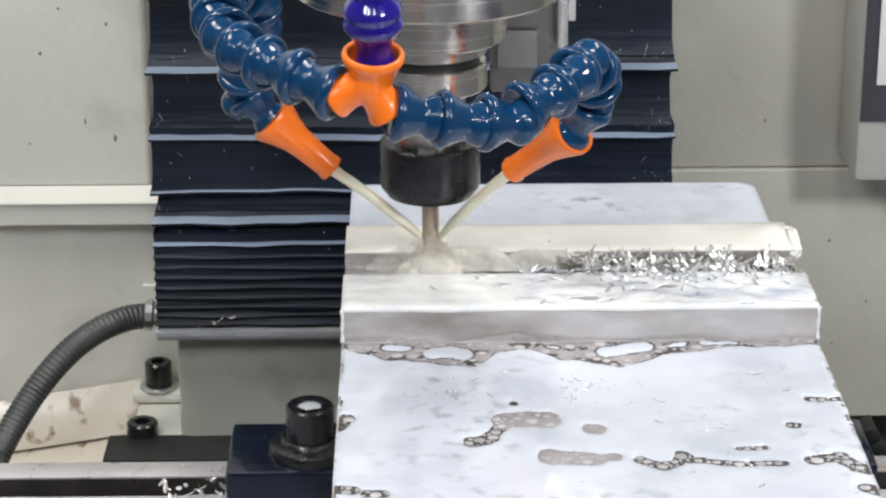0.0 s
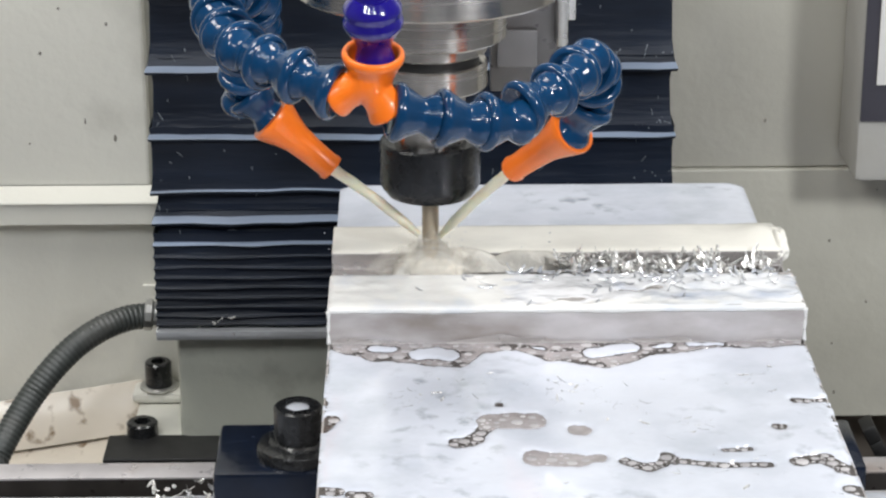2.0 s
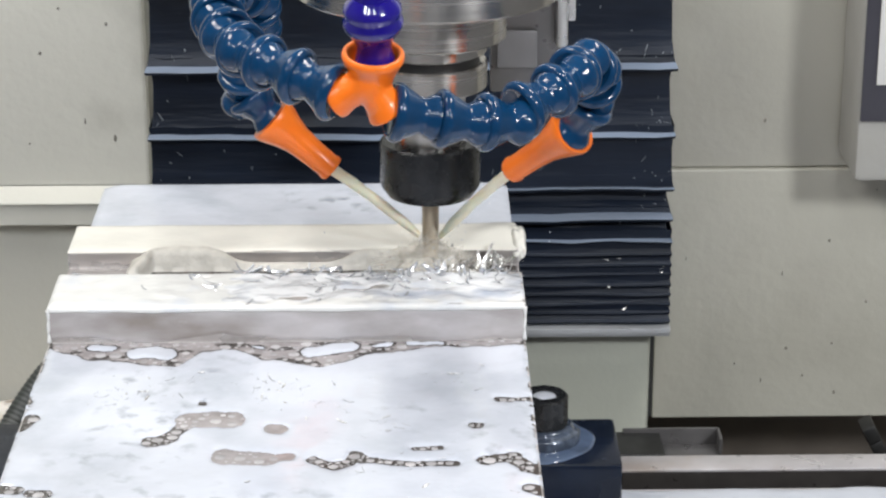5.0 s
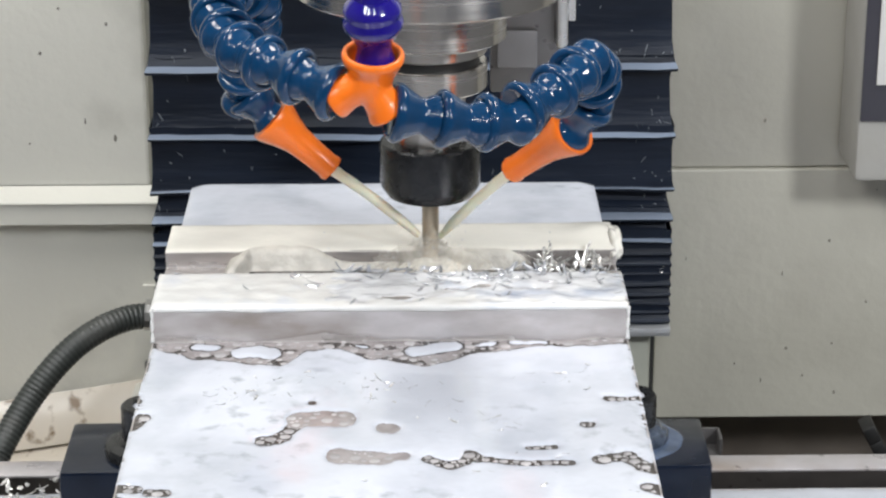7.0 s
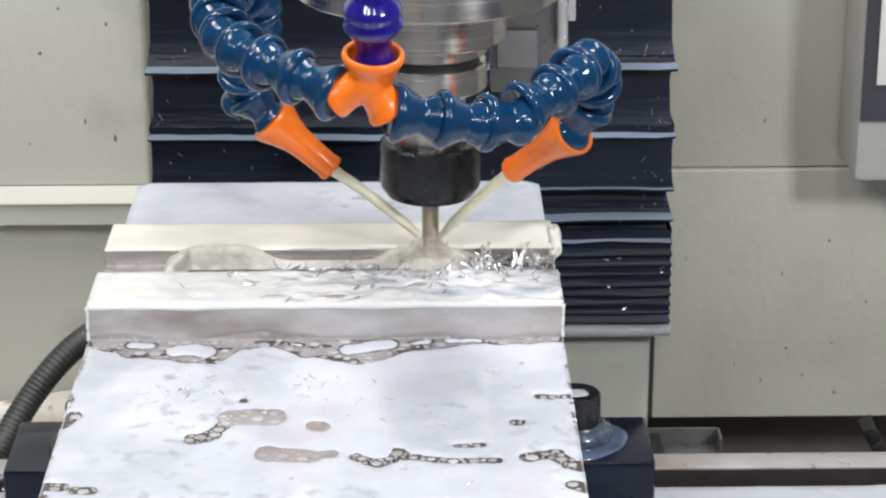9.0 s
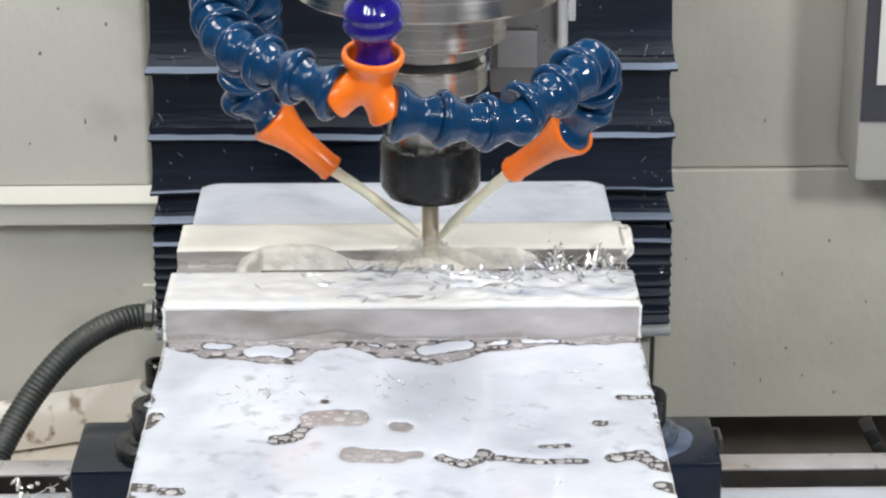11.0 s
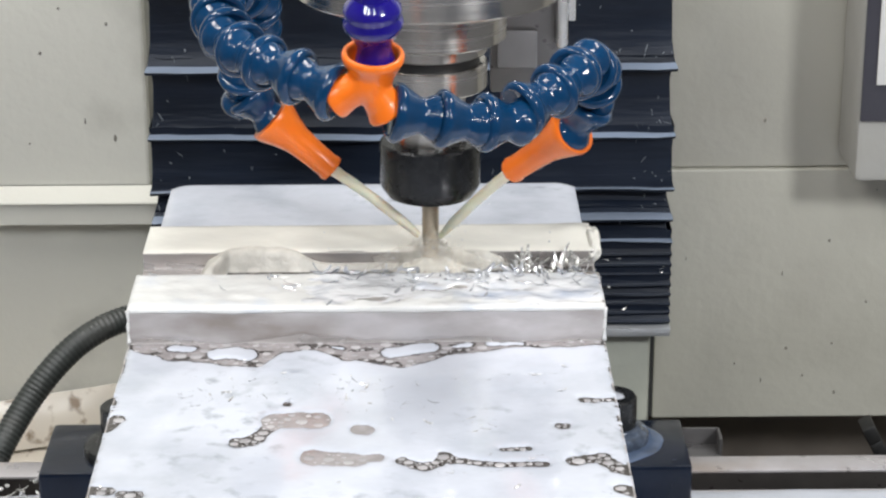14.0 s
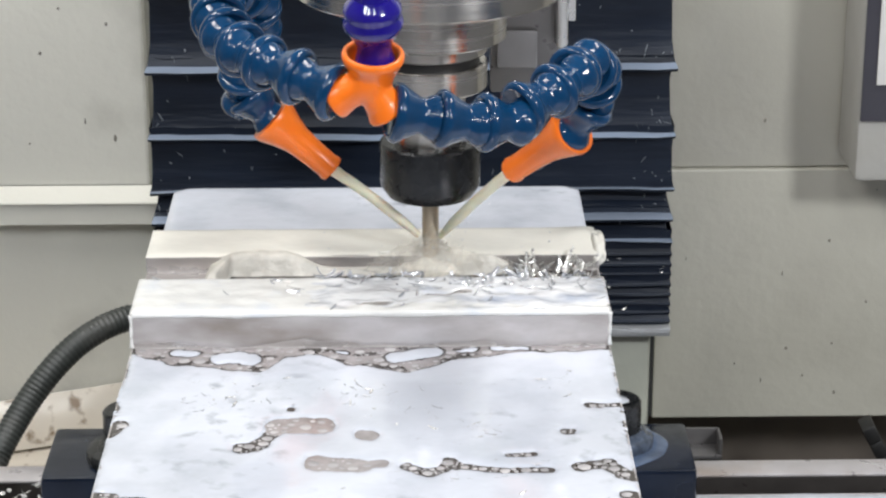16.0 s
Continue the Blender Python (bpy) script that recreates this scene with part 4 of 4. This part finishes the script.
def clamp(x0, x1, y0, y1, bx, by, r=0.0104, top=-0.0350, wetted=False, h=0.0115, wr=0.0148):
    t = thing("clamp", "blue-black steel clamp block with a socket screw, wet with coolant", "clamp", group="clamps beside the workpiece")
    bm = bmesh.new()
    box(bm, x0, x1, y0, y1, -0.1600, top, 0.0022)
    part("body", bm, CLAMP, t, smooth=25)
    w = lathe(bmesh.new(), [(0, wr), (0.0040, wr), (0.0052, wr - 0.0008), (0.0060, wr - 0.0030), (0.0066, r + 0.0026), (0.0078, r + 0.0018), (0.0082, r + 0.0008)], 40)
    part("washer", w, MILKY_BOLT if wetted else BOLT, t, "domed washer", 35, pose(bx, by, top))
    s = part("screw", socket_head(r, h), BOLT, t, "socket head screw", 35, pose(bx, by, top + 0.0078, 0, 0, 20))
    part("coolant_drop", lathe(bmesh.new(), [(h * 0.52, r * 0.54), (h * 0.90, r * 0.54), (h * 0.95, r * 0.46), (h * 0.96, r * 0.2)], 20), MILK, s, "milky coolant standing in the socket", 50)
    if not wetted:
        return t
    wet = lathe(bmesh.new(), [(-0.0002, wr + 0.0052), (0.0003, wr + 0.0049), (0.0006, wr + 0.0038), (0.0007, wr)], 40, pose(bx + 0.001, by - 0.002, top))
    for v in wet.verts:
        k = 1 + 0.14 * noise.noise((v.co.x * 60, v.co.y * 60, 3))
        v.co.x, v.co.y = min(max(bx + (v.co.x - bx) * k, x0 + 0.001), x1 - 0.001), min(max(by + (v.co.y - by) * k * 1.1, y0 + 0.001), y1 - 0.001)
    part("coolant_puddle", wet, THIN_MILK, t, "bluish coolant lying round the screw", 60)
    return t


clamps = [clamp(-0.1704, -0.1110, 0.0420, 0.0968, -0.1319, 0.0636, 0.0112, -0.1220, False, 0.0165, 0.0195), clamp(0.0640, 0.1298, 0.0447, 0.0968, 0.0949, 0.0740, 0.0112, -0.1220, True, 0.0150, 0.0172)]


# ---- small fixed things behind ----
def conduit():
    t = thing("conduit", "dark grey corrugated conduit curving down from a zinc fitting", "conduit")
    pts = [(-0.1440, 0.229, -0.1215), (-0.1482, 0.228, -0.1215), (-0.1586, 0.224, -0.1212), (-0.1712, 0.216, -0.1235), (-0.1836, 0.207, -0.1290), (-0.1948, 0.198, -0.1378), (-0.2050, 0.189, -0.1488), (-0.2136, 0.178, -0.1602), (-0.2206, 0.166, -0.1712), (-0.2275, 0.150, -0.1880), (-0.2320, 0.142, -0.2200)]
    s = spline(pts, 0.00068)
    bm = bmesh.new()
    rings = []
    for k, (p, d) in enumerate(s):
        r = 0.0068 + 0.0003 * math.sin(k * 2 * math.pi / 4)
        q = along(p, d)
        rings.append([bm.verts.new(q @ Vector((r * math.cos(2 * math.pi * j / 24), r * math.sin(2 * math.pi * j / 24), 0))) for j in range(24)])
    for a, b in zip(rings, rings[1:]):
        for i in range(24):
            bm.faces.new((a[i], a[(i + 1) % 24], b[(i + 1) % 24], b[i]))
    part("hose", bm, CONDUIT, t, smooth=50)
    f = lathe(bmesh.new(), [(0, 0.0076), (0.0005, 0.0086), (0.0040, 0.0086), (0.0046, 0.0076), (0.0050, 0.0068), (0.0100, 0.0068)], 12)
    part("fitting", f, ZINC, t, "zinc-plated conduit fitting", 20, along((-0.1500, 0.2275, -0.1205), (1, 0.05, -0.1)))


conduit()

# stained tray sheet, left behind the table
tray = thing("chip_tray", "stained cream sheet-metal chip tray with a sloping rim", "chip tray", kind="structure")
part("rim", box(bmesh.new(), -0.20, 0.0040, -0.0015, 0.0015, -0.0140, 0.0150, 0.0005), STAINED, tray, smooth=25, m=pose(-0.1615, 0.2760, -0.1965, -25, -9, 0))
part("floor_sheet", box(bmesh.new(), -0.20, 0.0060, -0.085, 0.012, -0.0020, 0.0, 0.0005), STAINED, tray, smooth=25, m=pose(-0.1615, 0.2660, -0.2110, 3, -9, 0))
bm = bmesh.new()
box(bm, -0.172, 0.125, 0.194, 0.224, -0.2140, -0.1890, 0.001)
box(bm, 0.1252, 0.1575, 0.1945, 0.2235, -0.2140, -0.1985, 0.001)
tagged(part("way_cover", bm, DARK_GAP), "black way cover bar behind the table", "way cover", kind="structure")


def bracket():
    t = thing("rail_bracket", "grey metal channel bracket behind the table", "bracket")
    bm = bmesh.new()
    box(bm, 0.105, 0.1565, 0.2205, 0.2225, -0.1975, -0.1865, 0.0005)
    box(bm, 0.105, 0.1565, 0.2060, 0.2207, -0.1978, -0.1957, 0.0004)
    box(bm, 0.1553, 0.1569, 0.2065, 0.2210, -0.1976, -0.1863, 0.0003)
    part("channel", bm, PLATE, t, smooth=25)


bracket()


def control_box():
    t = thing("control_box", "white control cabinet with a dark grey framed window", "cabinet")
    part("body", box(bmesh.new(), 0.2168, 0.42, 0.200, 0.249, -0.0399, 0.30, 0.004), CABINET, t, smooth=25)
    fr = bmesh.new()
    box(fr, 0.2180, 0.40, 0.1980, 0.1996, -0.0066, 0.28, 0.0005)
    part("frame", fr, FRAME, t, "dark grey window frame", 25)
    part("pane", box(bmesh.new(), 0.2247, 0.39, 0.1960, 0.1976, 0.0131, 0.27, 0.0003), WHITE, t, "pale window pane", 25)


control_box()


def strut():
    t = thing("hose_guide", "dark oily chain guide beneath the beige panel", "chain guide")
    for k in range(6):
        q = pose(0.237 + 0.0045 * k, 0.215, -0.186 - 0.0085 * k, 0, 62, 0)
        part("guide_link", box(bmesh.new(), -0.0055, 0.0045, -0.008, 0.008, -0.0036, 0.0036, 0.0012), DARK_GAP, t, smooth=25, m=q)


strut()

# loose chips and drops stuck to the fixed lower folds and the panels
bm = chips(bmesh.new(), 7, lambda r: (r.uniform(0.085, 0.125), 0.2125, r.uniform(-0.117, -0.085)), 0.0035, 51, 0.3)
tagged(part("swarf", bm, CHIP), "stray bright chips stuck to the bellows", "metal chips", kind="stuff")
bm = chips(bmesh.new(), 6, lambda r: (r.uniform(-0.12, -0.10), 0.2095, r.uniform(-0.126, -0.112)), 0.0050, 52, 0.3)
tagged(part("swarf", bm, CHIP), "stray bright chips lying on the rail", "metal chips", kind="stuff")
bm = bmesh.new()
r = random.Random(61)
for k in range(26):
    left = k % 3 == 0
    x, z = (r.uniform(-0.25, -0.16), r.uniform(-0.06, 0.06)) if left else (r.uniform(0.13, 0.28), r.uniform(-0.185, 0.05))
    y = 0.2849 if left else 0.2499 if z > -0.0482 else 0.2469
    bmesh.ops.create_icosphere(bm, subdivisions=1, radius=1.0, matrix=pose(x, y, z) @ Matrix.Diagonal((r.uniform(0.0004, 0.0012), 0.0003, r.uniform(0.0006, 0.0024), 1)))
tagged(part("dirt", bm, GRIME), "dark specks of dirt on the beige panels", "dirt", kind="stuff")

# ---- what moves ----
RIDE = [(0.0, 0.0762, -0.0020), (0.5, 0.0625, -0.0010), (1.0, 0.0581, -0.0035), (1.5, 0.0687, -0.0047), (2.0, 0.0707, -0.0030), (2.5, 0.0694, -0.0028), (3.0, 0.0405, -0.0015), (3.5, 0.0109, 0.0005),
        (4.0, -0.0173, 0.0010), (4.2, -0.0284, 0.0015), (4.45, -0.0418, 0.0012), (4.95, -0.0416, 0.0002), (6.3, -0.0145, 0.0000), (6.5, -0.0102, 0.0000), (7.0, 0.0, 0.0), (7.5, 0.0105, 0.0008), (8.0, 0.0180, 0.0034),
        (8.5, -0.0020, 0.0033), (9.0, -0.0260, 0.0024), (9.1, -0.0293, 0.0022), (9.2, -0.0302, 0.0021), (9.3, -0.0289, 0.0020), (11.1, 0.0075, 0.0012), (11.2, 0.0094, 0.0012), (11.3, 0.0092, 0.0013), (11.4, 0.0057, 0.0012), (11.5, 0.0012, 0.0011), (12.0, -0.0226, 0.0004), (12.5, -0.0183, -0.0037),
        (13.0, -0.0079, -0.0037), (13.5, 0.0019, -0.0024), (14.0, -0.0094, -0.0011), (14.5, -0.0186, -0.0037), (15.0, -0.0084, -0.0058), (15.5, -0.0154, -0.0030), (16.0, -0.0077, -0.0058)]
LIFT = [(0.0, 0.0), (2.0, 0.0003), (2.1, 0.0006), (2.4, 0.0146), (2.5, 0.0146), (4.3, 0.0146), (4.45, 0.0140), (4.95, 0.0004), (5.1, 0.0), (16.0, 0.0)]


def ride_at(t):
    for a, b in zip(RIDE, RIDE[1:]):
        if t <= b[0]:
            s = (t - a[0]) / (b[0] - a[0])
            return a[1] + (b[1] - a[1]) * s, a[2] + (b[2] - a[2]) * s
    return RIDE[-1][1:]


def motions():
    ride = [(t, pose(x, y, 0)) for t, x, y in RIDE]
    for ob in (block, table, *clamps, heap_c):
        walk(ob, ride)
    for ob in (head, hoses, jets):
        walk(ob, [(t, pose(0, 0, z)) for t, z in LIFT])
    for ob, z in bellows:
        k = max(0.0, min(1.0, (z + 0.1200) / 0.185)) ** 0.8
        walk(ob, [(t, pose(0, 0, q * k)) for t, q in LIFT])
    walk(splash, [(t, pose(0, 0, -0.75 * z)) for t, z in LIFT])
    # chips washed along the slot and off its open end
    for ob, wash in ((heap_a, ((0.0, 0, 0), (2.6, 0, 0), (3.0, 0.012, 0), (3.5, 0.041, 0), (3.75, 0.085, -0.020), (3.9, 0.105, -0.110), (4.0, 0.112, -0.150), (16.0, 0.112, -0.150))),
                     (heap_b, ((0.0, 0, 0), (3.2, 0, 0), (3.5, 0.011, 0), (3.7, 0.045, 0), (3.85, 0.075, -0.030), (3.97, 0.090, -0.150), (16.0, 0.090, -0.150)))):
        rows = []
        for t in sorted({q[0] for q in RIDE} | {q[0] for q in wash}):
            x, y = ride_at(t)
            a, b = next((a, b) for a, b in zip(wash, wash[1:]) if t <= b[0])
            k = (t - a[0]) / (b[0] - a[0])
            rows.append((t, pose(x + a[1] + (b[1] - a[1]) * k, y, a[2] + (b[2] - a[2]) * k)))
        walk(ob, rows)
    # the foam lobe follows them and stays
    walk(slot_foam, [(t, pose(ride_at(t)[0] - 0.050 * (1 - max(0.0, min(1.0, (t - 2.7) / 1.1))), ride_at(t)[1], 0)) for t in sorted({q[0] for q in RIDE} | {2.7, 3.2, 3.8})])


motions()
